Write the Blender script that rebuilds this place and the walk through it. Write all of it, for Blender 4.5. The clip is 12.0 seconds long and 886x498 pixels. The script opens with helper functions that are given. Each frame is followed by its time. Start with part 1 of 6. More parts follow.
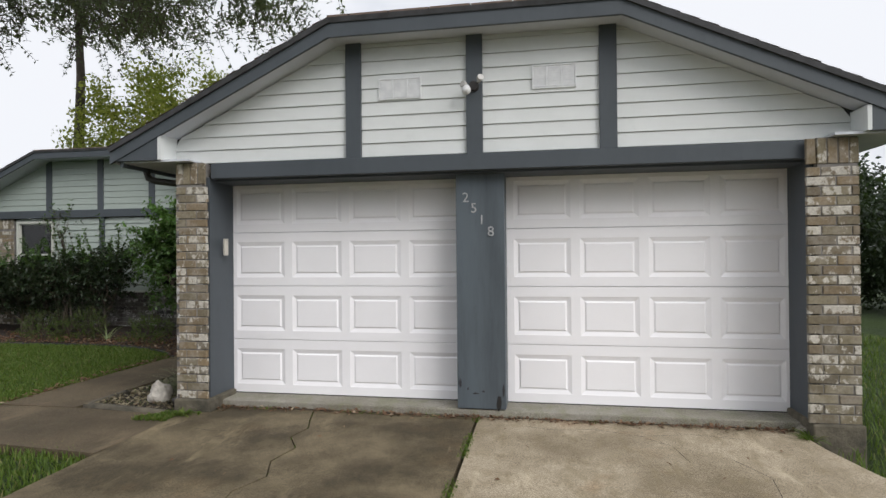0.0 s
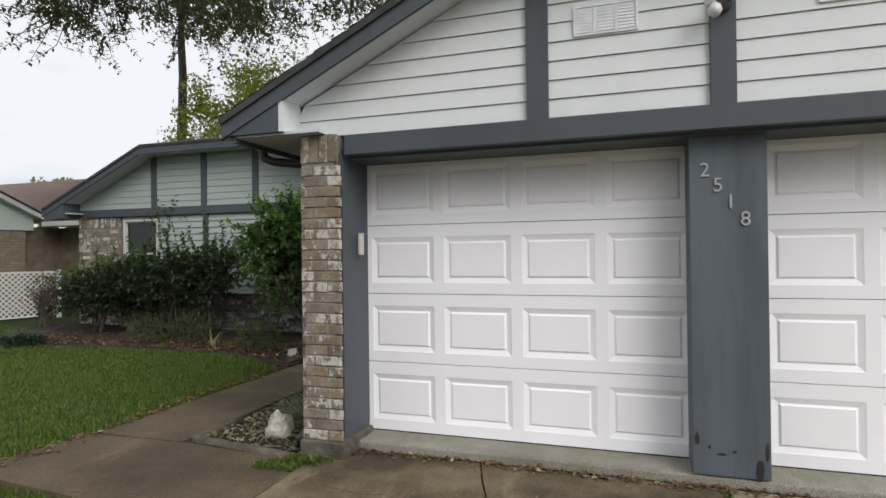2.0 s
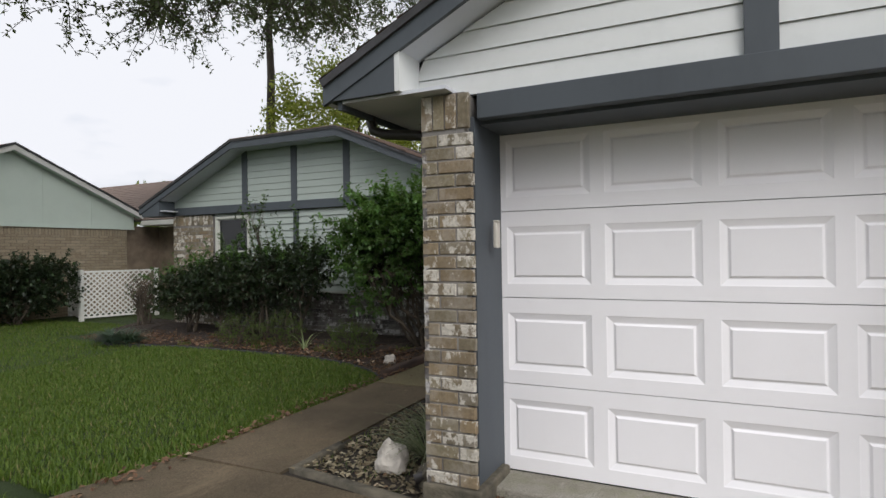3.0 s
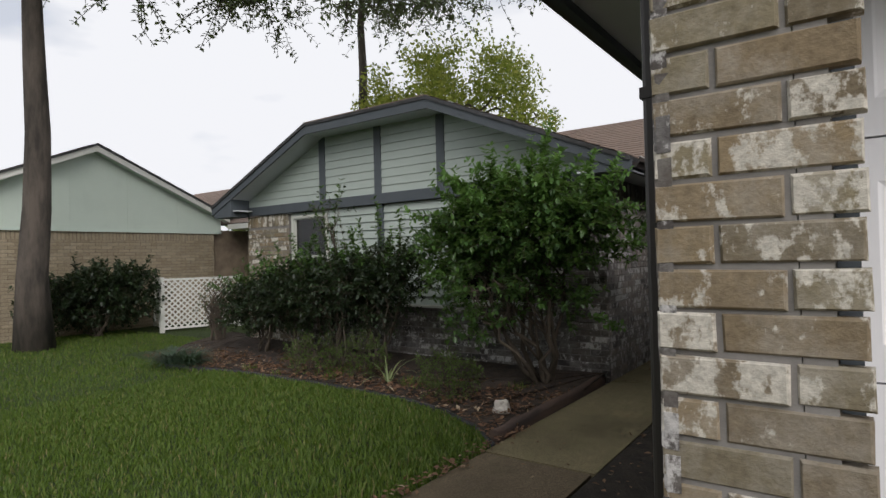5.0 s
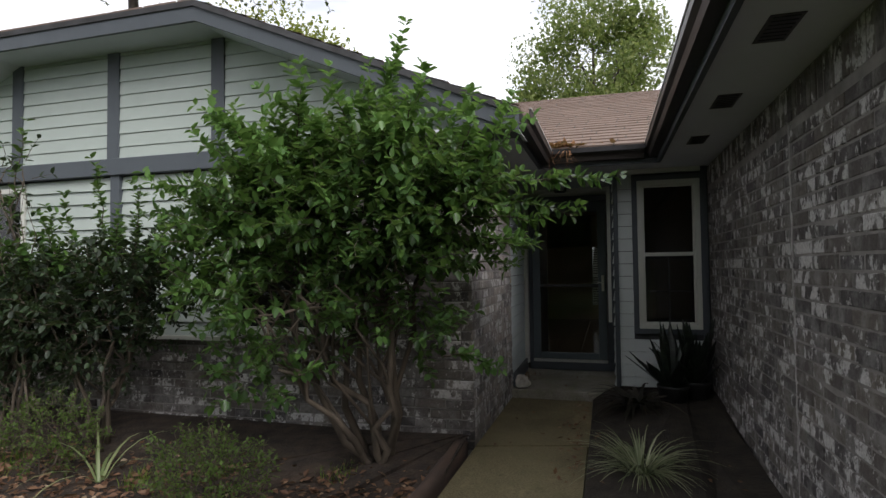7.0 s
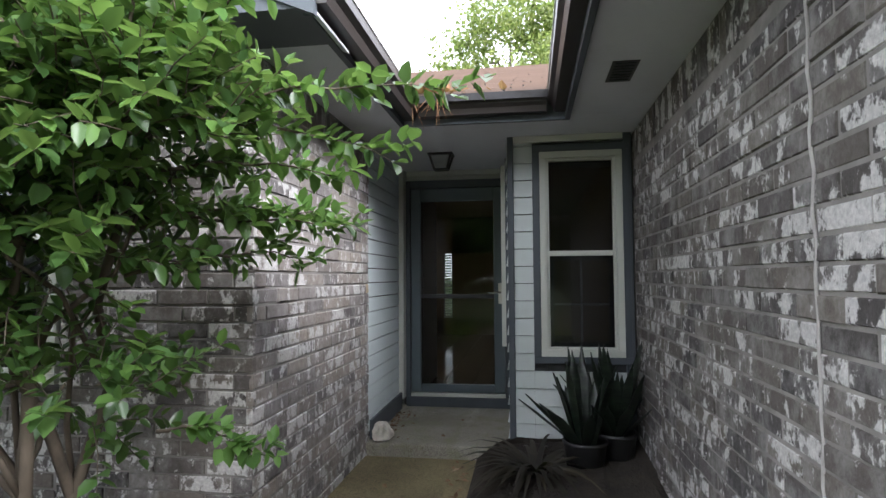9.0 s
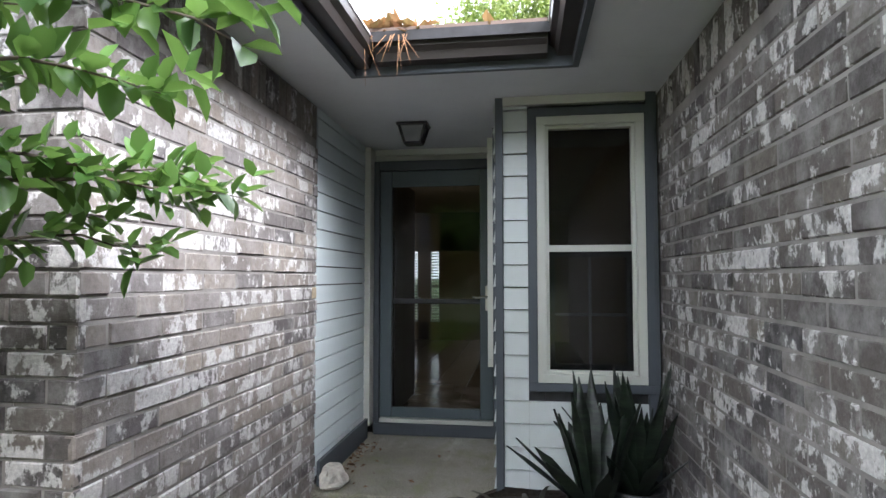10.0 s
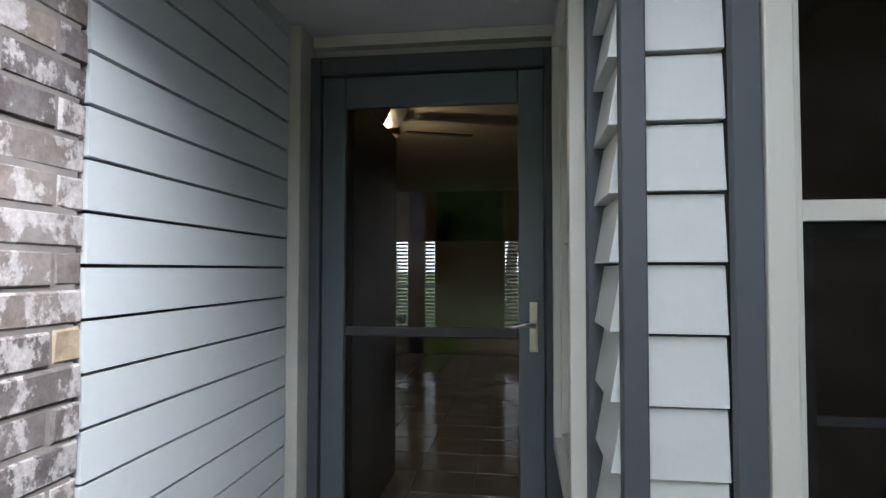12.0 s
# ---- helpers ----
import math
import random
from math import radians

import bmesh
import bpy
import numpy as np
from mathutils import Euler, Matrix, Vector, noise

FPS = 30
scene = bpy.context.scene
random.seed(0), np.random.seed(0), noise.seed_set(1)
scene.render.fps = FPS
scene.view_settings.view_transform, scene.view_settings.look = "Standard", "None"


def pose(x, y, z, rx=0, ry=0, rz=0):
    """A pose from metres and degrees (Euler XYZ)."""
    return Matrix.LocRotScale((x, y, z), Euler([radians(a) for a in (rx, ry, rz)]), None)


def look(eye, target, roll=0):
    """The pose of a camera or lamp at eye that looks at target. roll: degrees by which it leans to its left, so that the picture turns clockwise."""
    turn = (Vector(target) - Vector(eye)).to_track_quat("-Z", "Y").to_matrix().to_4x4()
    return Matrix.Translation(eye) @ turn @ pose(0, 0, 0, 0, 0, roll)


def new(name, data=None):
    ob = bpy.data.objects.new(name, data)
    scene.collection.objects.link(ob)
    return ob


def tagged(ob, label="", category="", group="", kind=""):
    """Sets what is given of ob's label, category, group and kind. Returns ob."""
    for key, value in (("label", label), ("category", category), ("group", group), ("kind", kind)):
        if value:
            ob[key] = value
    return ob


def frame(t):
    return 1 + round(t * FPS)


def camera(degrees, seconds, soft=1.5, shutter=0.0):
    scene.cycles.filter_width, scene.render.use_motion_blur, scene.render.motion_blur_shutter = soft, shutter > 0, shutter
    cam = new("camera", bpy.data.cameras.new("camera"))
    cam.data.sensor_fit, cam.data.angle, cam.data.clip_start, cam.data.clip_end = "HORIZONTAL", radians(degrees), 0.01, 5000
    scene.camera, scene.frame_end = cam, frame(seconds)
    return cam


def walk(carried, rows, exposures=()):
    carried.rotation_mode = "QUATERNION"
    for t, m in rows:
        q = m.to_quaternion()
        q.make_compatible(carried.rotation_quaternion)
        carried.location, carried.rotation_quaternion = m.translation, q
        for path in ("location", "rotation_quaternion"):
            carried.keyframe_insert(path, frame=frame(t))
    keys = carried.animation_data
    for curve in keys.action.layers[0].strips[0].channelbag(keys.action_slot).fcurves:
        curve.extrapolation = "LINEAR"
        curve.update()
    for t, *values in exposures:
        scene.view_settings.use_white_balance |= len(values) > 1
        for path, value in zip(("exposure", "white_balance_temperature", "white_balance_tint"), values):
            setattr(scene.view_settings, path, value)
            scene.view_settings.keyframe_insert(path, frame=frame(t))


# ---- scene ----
cam = camera(75.9, 12.0)
PATH = [
    (0, (-0.182, 0.917, 1.414), (-0.533, 2.886, 1.429), -0.5),
    (0.5, (-0.433, 1.191, 1.422), (-0.79, 3.159, 1.432), -0.4),
    (1, (-0.713, 1.471, 1.431), (-1.088, 3.436, 1.437), -0.4),
    (1.5, (-1.005, 1.776, 1.437), (-1.479, 3.719, 1.444), -0.5),
    (2, (-1.32, 2.11, 1.427), (-1.94, 4.012, 1.436), -0.7),
    (2.5, (-1.687, 2.449, 1.413), (-2.441, 4.301, 1.419), -0.6),
    (3, (-2.067, 2.848, 1.396), (-2.937, 4.649, 1.404), -0.9),
    (3.5, (-2.422, 3.319, 1.408), (-3.414, 5.055, 1.421), -1.2),
    (5.5, (-3.645, 5.17, 1.4), (-4.817, 6.79, 1.427), -1.4),
    (6, (-4.03, 5.715, 1.41), (-5.135, 7.382, 1.437), -1.2),
    (6.5, (-4.335, 6.23, 1.35), (-5.163, 8.05, 1.398), -1.1),
    (7, (-4.563, 6.764, 1.306), (-5.118, 8.685, 1.37), -0.7),
    (7.5, (-4.607, 7.23, 1.292), (-4.996, 9.19, 1.363), -1.2),
    (9.5, (-4.288, 9.124, 1.232), (-4.582, 11.1, 1.335), -0.2),
    (10, (-4.333, 9.616, 1.249), (-4.616, 11.593, 1.347), -0.0),
    (10.5, (-4.398, 10.134, 1.285), (-4.681, 12.112, 1.368), 0.1),
    (11, (-4.49, 10.658, 1.302), (-4.77, 12.637, 1.384), 0.1),
    (11.5, (-4.628, 11.25, 1.304), (-4.895, 13.23, 1.377), 0.3),
    (12, (-4.676, 11.831, 1.306), (-4.943, 13.812, 1.379), 0.1),
]
EXPOSURES = [(0, -0.39, 6350, 12), (3.0, -0.4, 6350, 13), (3.7, -0.43, 6400, 12), (5.5, -0.38, 6450, 13), (6.5, -0.17, 6400, 14), (7.6, 0.64, 6300, 15), (9.3, 2.34, 6000, 14), (10.5, 2.83, 5950, 14), (12, 2.88, 5980, 17)]
walk(cam, [(t, look(eye, target, roll)) for t, eye, target, roll in PATH], EXPOSURES)

# ---- world and sun: a bright overcast sky ----
world = bpy.data.worlds.new("overcast_sky")
scene.world = world
world.use_nodes = True
wn, wl = world.node_tree.nodes, world.node_tree.links
wn.clear()
sky = wn.new("ShaderNodeTexSky")
sky.sky_type, sky.sun_disc = "NISHITA", False
sky.sun_elevation, sky.sun_rotation = radians(37), radians(129)
sky.air_density, sky.dust_density = 1.0, 3.0
sky_bg = wn.new("ShaderNodeBackground")
sky_bg.inputs["Strength"].default_value = 0.14
wl.new(sky.outputs[0], sky_bg.inputs["Color"])
cloud_bg = wn.new("ShaderNodeBackground")
cloud_bg.inputs["Color"].default_value = (0.96, 0.98, 1.0, 1)
cloud_bg.inputs["Strength"].default_value = 1.24
geo_w = wn.new("ShaderNodeTexCoord")
cloud_noise = wn.new("ShaderNodeTexNoise")
cloud_noise.inputs["Scale"].default_value = 2.6
cloud_noise.inputs["Detail"].default_value = 5
cloud_map = wn.new("ShaderNodeMapping")
cloud_map.inputs["Scale"].default_value = (1, 1, 3.2)
wl.new(geo_w.outputs["Generated"], cloud_map.inputs["Vector"])
wl.new(cloud_map.outputs[0], cloud_noise.inputs["Vector"])
cloud_ramp = wn.new("ShaderNodeValToRGB")
cloud_ramp.color_ramp.elements[0].position, cloud_ramp.color_ramp.elements[0].color = 0.30, (0.6, 0.6, 0.6, 1)
cloud_ramp.color_ramp.elements[1].position, cloud_ramp.color_ramp.elements[1].color = 0.42, (1, 1, 1, 1)
wl.new(cloud_noise.outputs["Fac"], cloud_ramp.inputs["Fac"])
sky_mix = wn.new("ShaderNodeMixShader")
wl.new(cloud_ramp.outputs["Color"], sky_mix.inputs["Fac"])
wl.new(sky_bg.outputs[0], sky_mix.inputs[1])
wl.new(cloud_bg.outputs[0], sky_mix.inputs[2])
world_out = wn.new("ShaderNodeOutputWorld")
wl.new(sky_mix.outputs[0], world_out.inputs["Surface"])

sun = new("sun", bpy.data.lights.new("sun", "SUN"))
sun.data.energy, sun.data.angle, sun.data.color = 2.7, radians(36), (1.0, 0.97, 0.92)
sun.matrix_world = look((7.7, -6.3, 7.4), (0, 0, 0))


# ---- materials ----
def nodes_of(name):
    mat = bpy.data.materials.new(name)
    mat.use_nodes = True
    nt = mat.node_tree
    return mat, nt, nt.nodes["Principled BSDF"]


def noise_node(nt, scale, detail=4.0, rough=0.55, coords="Object", stretch=(1, 1, 1)):
    tc = nt.nodes.new("ShaderNodeTexCoord")
    mp = nt.nodes.new("ShaderNodeMapping")
    mp.inputs["Scale"].default_value = stretch
    n = nt.nodes.new("ShaderNodeTexNoise")
    n.inputs["Scale"].default_value, n.inputs["Detail"].default_value, n.inputs["Roughness"].default_value = scale, detail, rough
    if coords == "World":
        g = nt.nodes.new("ShaderNodeNewGeometry")
        nt.links.new(g.outputs["Position"], mp.inputs["Vector"])
    else:
        nt.links.new(tc.outputs[coords], mp.inputs["Vector"])
    nt.links.new(mp.outputs[0], n.inputs["Vector"])
    return n.outputs["Fac"]


def ramp(nt, fac, stops):
    r = nt.nodes.new("ShaderNodeValToRGB")
    els = r.color_ramp.elements
    while len(els) < len(stops):
        els.new(0.5)
    for e, (p, c) in zip(els, stops):
        e.position, e.color = p, (*c, 1)
    nt.links.new(fac, r.inputs["Fac"])
    return r.outputs["Color"]


def mix(nt, fac, a, b, mode="MIX"):
    m = nt.nodes.new("ShaderNodeMix")
    m.data_type, m.blend_type = "RGBA", mode
    for sock, v in ((m.inputs[0], fac), (m.inputs[6], a), (m.inputs[7], b)):
        if isinstance(v, (int, float)):
            sock.default_value = v
        elif isinstance(v, tuple):
            sock.default_value = (*v, 1)
        else:
            nt.links.new(v, sock)
    return m.outputs[2]


def bump(nt, bsdf, fac, strength, distance):
    b = nt.nodes.new("ShaderNodeBump")
    b.inputs["Strength"].default_value, b.inputs["Distance"].default_value = strength, distance
    nt.links.new(fac, b.inputs["Height"])
    nt.links.new(b.outputs[0], bsdf.inputs["Normal"])


def random_of(nt, island=False):
    if island:
        return nt.nodes.new("ShaderNodeNewGeometry").outputs["Random Per Island"]
    return nt.nodes.new("ShaderNodeObjectInfo").outputs["Random"]


def plain(name, base, dark, scale=6.0, rough=0.6, bump_scale=90.0, bump_str=0.15, metal=0.0, stretch=(1, 1, 1), low=0.35, high=0.65, dist=0.004):
    mat, nt, b = nodes_of(name)
    big = noise_node(nt, scale, 5, 0.6, "World", stretch)
    nt.links.new(ramp(nt, big, [(low, dark), (high, base)]), b.inputs["Base Color"])
    b.inputs["Roughness"].default_value, b.inputs["Metallic"].default_value = rough, metal
    bump(nt, b, noise_node(nt, bump_scale, 3, 0.6, "World", stretch), bump_str, dist)
    return mat


def painted(name, base, dirt, rough=0.55, streak=(1, 1, 1), amount=0.35):
    """House paint: slight mottling, grime in soft patches and fine brush grain."""
    mat, nt, b = nodes_of(name)
    patch = noise_node(nt, 1.7, 6, 0.65, "World", streak)
    grime = noise_node(nt, 14, 5, 0.7, "World", streak)
    col = mix(nt, ramp(nt, patch, [(0.45, (0, 0, 0)), (0.8, (amount,) * 3)]), base, dirt)
    col = mix(nt, ramp(nt, grime, [(0.55, (0, 0, 0)), (0.85, (amount * 0.6,) * 3)]), col, dirt)
    nt.links.new(col, b.inputs["Base Color"])
    b.inputs["Roughness"].default_value = rough
    bump(nt, b, noise_node(nt, 160, 3, 0.6, "World", (1, 1, 0.2)), 0.12, 0.003)
    return mat


M = {}
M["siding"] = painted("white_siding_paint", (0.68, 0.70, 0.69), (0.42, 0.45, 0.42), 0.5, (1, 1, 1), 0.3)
# bay copy of the white siding, its dimmer light put into the colour
M["siding_bay"] = painted("dimmed_bay_siding_paint", (0.54, 0.575, 0.565), (0.34, 0.37, 0.35), 0.5, (1, 1, 1), 0.3)
# greenish wing siding, darkened in its base colour for the shade there
M["siding_wing"] = painted("shaded_green_grey_siding_paint", (0.36, 0.41, 0.375), (0.24, 0.28, 0.25), 0.5, (1, 1, 1), 0.35)
M["siding_blue"] = painted("pale_grey_siding_paint", (0.56, 0.625, 0.64), (0.34, 0.39, 0.39), 0.5, (1, 1, 1), 0.3)
M["door_white"] = painted("white_door_paint", (0.93, 0.92, 0.94), (0.79, 0.78, 0.79), 0.4, (1, 1, 1), 0.25)
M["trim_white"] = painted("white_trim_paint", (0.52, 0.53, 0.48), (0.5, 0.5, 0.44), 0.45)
M["slate"] = painted("slate_grey_trim_paint", (0.068, 0.080, 0.092), (0.036, 0.043, 0.05), 0.6, (1, 1, 0.35), 0.6)
M["slate_door"] = painted("slate_blue_door_paint", (0.095, 0.122, 0.135), (0.06, 0.078, 0.088), 0.4)
M["slate_post"] = painted("worn_slate_post_paint", (0.098, 0.12, 0.138), (0.045, 0.053, 0.062), 0.6, (1.6, 1, 0.22), 1.0)
M["soffit"] = painted("soffit_paint", (0.60, 0.62, 0.66), (0.42, 0.44, 0.46), 0.6, (1, 1, 1), 0.4)
M["gutter"] = painted("brown_grey_gutter_paint", (0.036, 0.031, 0.029), (0.022, 0.02, 0.019), 0.4)
M["gutter_lip"] = painted("weathered_gutter_paint", (0.45, 0.44, 0.42), (0.2, 0.17, 0.14), 0.4)
M["keypad"] = plain("beige_plastic", (0.55, 0.52, 0.46), (0.45, 0.42, 0.37), 8, 0.5)
M["lamp_metal"] = plain("black_lamp_metal", (0.03, 0.03, 0.035), (0.02, 0.02, 0.02), 8, 0.45)
M["bronze"] = plain("dull_bronze", (0.25, 0.19, 0.12), (0.12, 0.09, 0.06), 12, 0.4, metal=0.8)
M["steel"] = plain("brushed_steel", (0.6, 0.58, 0.55), (0.45, 0.43, 0.4), 30, 0.3, metal=1.0)
M["white_plastic"] = plain("white_plastic", (0.75, 0.75, 0.75), (0.6, 0.6, 0.6), 9, 0.4)
M["vent"] = plain("pale_vent_metal", (0.80, 0.81, 0.81), (0.68, 0.69, 0.70), 12, 0.5)
M["mortar"] = plain("brick_mortar", (0.25, 0.235, 0.22), (0.15, 0.14, 0.13), 5, 0.9, 60, 0.5)
M["mulch"] = plain("leaf_mulch_soil", (0.06, 0.042, 0.03), (0.022, 0.016, 0.012), 7, 0.95, 40, 0.9, dist=0.02)
M["soil"] = plain("dark_soil", (0.04, 0.031, 0.022), (0.018, 0.015, 0.011), 7, 0.95, 40, 0.9, dist=0.02)
M["bark"] = plain("grey_bark", (0.11, 0.09, 0.075), (0.035, 0.03, 0.026), 5, 0.95, 18, 0.9, stretch=(1, 1, 0.25), dist=0.03)
M["twig"] = plain("shrub_bark", (0.12, 0.095, 0.07), (0.05, 0.04, 0.03), 8, 0.9, 30, 0.6, stretch=(1, 1, 0.3))
M["rock"] = plain("pale_limestone", (0.64, 0.60, 0.53), (0.36, 0.33, 0.29), 9, 0.9, 25, 0.7, dist=0.015)
M["edging"] = plain("mossy_concrete_edging", (0.15, 0.13, 0.095), (0.06, 0.055, 0.04), 6, 0.95, 30, 0.8, dist=0.015)
M["edging_pale"] = plain("weathered_caulk", (0.42, 0.40, 0.38), (0.3, 0.28, 0.27), 9, 0.8)
M["sash_grey"] = painted("grey_sash_paint", (0.30, 0.31, 0.32), (0.2, 0.21, 0.22), 0.5)
M["timber"] = plain("old_brown_timber", (0.11, 0.07, 0.05), (0.05, 0.035, 0.03), 6, 0.9, 30, 0.7, stretch=(1, 0.2, 1), dist=0.01)
M["tile_floor"] = plain("brown_floor_tile", (0.25, 0.20, 0.16), (0.16, 0.125, 0.10), 3, 0.14, 30, 0.08)
M["grout"] = plain("dark_grout", (0.06, 0.05, 0.045), (0.04, 0.035, 0.03), 9, 0.8)
M["room_wall"] = plain("tan_room_paint", (0.36, 0.30, 0.22), (0.3, 0.25, 0.18), 2, 0.8)
M["room_ceiling"] = plain("room_ceiling_paint", (0.5, 0.46, 0.4), (0.44, 0.4, 0.35), 3, 0.8)
M["dark_wood"] = plain("dark_stained_wood", (0.03, 0.02, 0.016), (0.015, 0.01, 0.008), 6, 0.4, stretch=(1, 1, 0.2))
M["mint"] = painted("mint_panel_paint", (0.55, 0.63, 0.56), (0.43, 0.51, 0.45), 0.6)
M["tan_brick"] = plain("neighbour_mortar", (0.26, 0.21, 0.15), (0.16, 0.12, 0.09), 3, 0.9)
M["lattice"] = painted("white_lattice_paint", (0.70, 0.70, 0.66), (0.45, 0.45, 0.4), 0.6)
M["pot"] = plain("black_nursery_pot", (0.02, 0.02, 0.02), (0.012, 0.012, 0.012), 6, 0.5)
M["number"] = plain("white_number_paint", (0.46, 0.47, 0.47), (0.3, 0.3, 0.31), 30, 0.5)


def shingles_mat(name, base, dark):
    mat, nt, b = nodes_of(name)
    grain = noise_node(nt, 220, 2, 0.6, "World")
    big = noise_node(nt, 1.3, 5, 0.6, "World")
    isl = random_of(nt, True)
    col = mix(nt, ramp(nt, isl, [(0.0, (0.2,) * 3), (1.0, (0.9,) * 3)]), dark, base)
    col = mix(nt, ramp(nt, big, [(0.4, (0, 0, 0)), (0.75, (0.6,) * 3)]), col, dark)
    col = mix(nt, 0.35, col, ramp(nt, grain, [(0.35, (0.03, 0.025, 0.02)), (0.7, (0.45, 0.38, 0.33))]), "MULTIPLY")
    nt.links.new(mix(nt, 0.65, col, base), b.inputs["Base Color"])
    b.inputs["Roughness"].default_value = 0.95
    bump(nt, b, grain, 0.5, 0.004)
    return mat


M["shingle"] = shingles_mat("brown_asphalt_shingle", (0.25, 0.185, 0.15), (0.12, 0.09, 0.075))
# dark roof edges, and the painted shade seen between siding boards
M["roof_edge_gap_shade"] = plain("dark_roof_edge_gap_shade", (0.06, 0.06, 0.065), (0.03, 0.03, 0.03), 6, 0.8)


def brick_mat(name, island, tones, white, amount, swing=0.20):
    """Tumbled brick: a tone for each brick, ragged remains of white slurry, pits and grain."""
    mat, nt, b = nodes_of(name)
    r = random_of(nt, island)
    tone = ramp(nt, r, [(i / (len(tones) - 1), c) for i, c in enumerate(tones)])
    tone = mix(nt, 0.55, tone, ramp(nt, noise_node(nt, 38, 6, 0.7, "World"), [(0.3, (0.25, 0.23, 0.22)), (0.72, (1, 1, 1))]), "MULTIPLY")
    wash = noise_node(nt, 11, 8, 0.68, "World", (1.3, 1.3, 0.95))
    add = nt.nodes.new("ShaderNodeMath")
    add.operation = "MULTIPLY_ADD"
    sep = nt.nodes.new("ShaderNodeMath")
    sep.operation = "FRACT"
    mul = nt.nodes.new("ShaderNodeMath")
    mul.operation, mul.inputs[1].default_value = "MULTIPLY", 7.31
    nt.links.new(r, mul.inputs[0])
    nt.links.new(mul.outputs[0], sep.inputs[0])
    nt.links.new(sep.outputs[0], add.inputs[0])
    add.inputs[1].default_value = swing
    nt.links.new(wash, add.inputs[2])
    veil = ramp(nt, noise_node(nt, 7, 7, 0.72, "World", (1, 1, 0.8)), [(0.46, (0, 0, 0)), (0.66, (0.42,) * 3)])
    tone = mix(nt, veil, tone, tuple(c * 0.62 for c in white))
    mask = ramp(nt, add.outputs[0], [(0.675 - amount, (0, 0, 0)), (0.725 - amount, (0.9,) * 3)])
    col = mix(nt, mask, tone, mix(nt, ramp(nt, noise_node(nt, 60, 4, 0.7, "World"), [(0.35, (0, 0, 0)), (0.7, (1, 1, 1))]), tuple(c * 0.6 for c in white), white))
    nt.links.new(col, b.inputs["Base Color"])
    b.inputs["Roughness"].default_value = 0.92
    bump(nt, b, noise_node(nt, 75, 5, 0.7, "World"), 0.6, 0.006)
    return mat


TONES = [(0.165, 0.138, 0.118), (0.085, 0.074, 0.07), (0.21, 0.175, 0.145), (0.115, 0.10, 0.094), (0.235, 0.195, 0.155), (0.15, 0.13, 0.12)]
TONES = [(r * 0.95, g * 1.0, b * 1.06) for r, g, b in TONES]
TANS = [(0.27, 0.205, 0.125), (0.15, 0.125, 0.085), (0.28, 0.24, 0.155), (0.19, 0.158, 0.105), (0.31, 0.235, 0.14), (0.21, 0.172, 0.12)]
# same brick as the porch wall, tones lowered to carry the walls' shade
M["brick"] = brick_mat("tumbled_brick", False, [tuple(c * 0.70 for c in q) for q in TONES], (0.62, 0.60, 0.585), 0.045, 0.18)
M["brick_far"] = brick_mat("tumbled_brick_joined", True, [tuple(c * 0.70 for c in q) for q in TONES], (0.62, 0.60, 0.585), 0.045, 0.18)
M["brick_front"] = brick_mat("tan_tumbled_brick", False, TANS, (0.68, 0.64, 0.56), 0.045, 0.2)
# more whitewash, and tones lifted to carry the light on the porch wall
M["brick_lit"] = brick_mat("whitewashed_brick_lit", False, [tuple(c * 1.35 for c in q) for q in TONES], (0.56, 0.545, 0.535), 0.075, 0.17)
M["brick_tan_one"] = brick_mat("tan_brick_single", False, [(0.43, 0.36, 0.25), (0.34, 0.28, 0.19), (0.49, 0.41, 0.29)], (0.5, 0.45, 0.36), -0.2)
M["brick_tan"] = brick_mat("tan_brick", True, [(0.43, 0.36, 0.25), (0.34, 0.28, 0.19), (0.49, 0.41, 0.29)], (0.5, 0.45, 0.36), -0.2)


def concrete_mat(name, base, dark, rust, moss, edge=(0.36, 0.56), scale=0.8):
    mat, nt, b = nodes_of(name)
    big = noise_node(nt, scale, 7, 0.62, "World")
    mid = noise_node(nt, 4.5, 6, 0.65, "World")
    fine = noise_node(nt, 120, 3, 0.7, "World")
    pits = noise_node(nt, 45, 4, 0.7, "World")
    col = mix(nt, ramp(nt, big, [(edge[0], (1, 1, 1)), (edge[1], (0, 0, 0))]), base, dark)
    col = mix(nt, ramp(nt, mid, [(0.5, (0, 0, 0)), (0.72, (0.55,) * 3)]), col, moss)
    col = mix(nt, ramp(nt, noise_node(nt, 1.6, 5, 0.6, "World", (1, 1, 5)), [(0.58, (0, 0, 0)), (0.75, (0.5,) * 3)]), col, rust)
    col = mix(nt, 0.9, col, ramp(nt, fine, [(0.36, (0.35, 0.33, 0.3)), (0.6, (1, 1, 1))]), "MULTIPLY")
    scuff = noise_node(nt, 2.4, 8, 0.75, "World", (1, 0.35, 1))
    col = mix(nt, ramp(nt, scuff, [(0.56, (0, 0, 0)), (0.7, (0.55,) * 3)]), col, tuple(min(0.7, c * 1.35) for c in base))
    col = mix(nt, ramp(nt, pits, [(0.58, (0, 0, 0)), (0.70, (0.7,) * 3)]), col, dark)
    col = mix(nt, ramp(nt, noise_node(nt, 9, 6, 0.7, "World", (1, 0.5, 1)), [(0.52, (0, 0, 0)), (0.68, (0.6,) * 3)]), col, moss)
    nt.links.new(col, b.inputs["Base Color"])
    b.inputs["Roughness"].default_value = 0.9
    bump(nt, b, fine, 0.45, 0.005)
    return mat


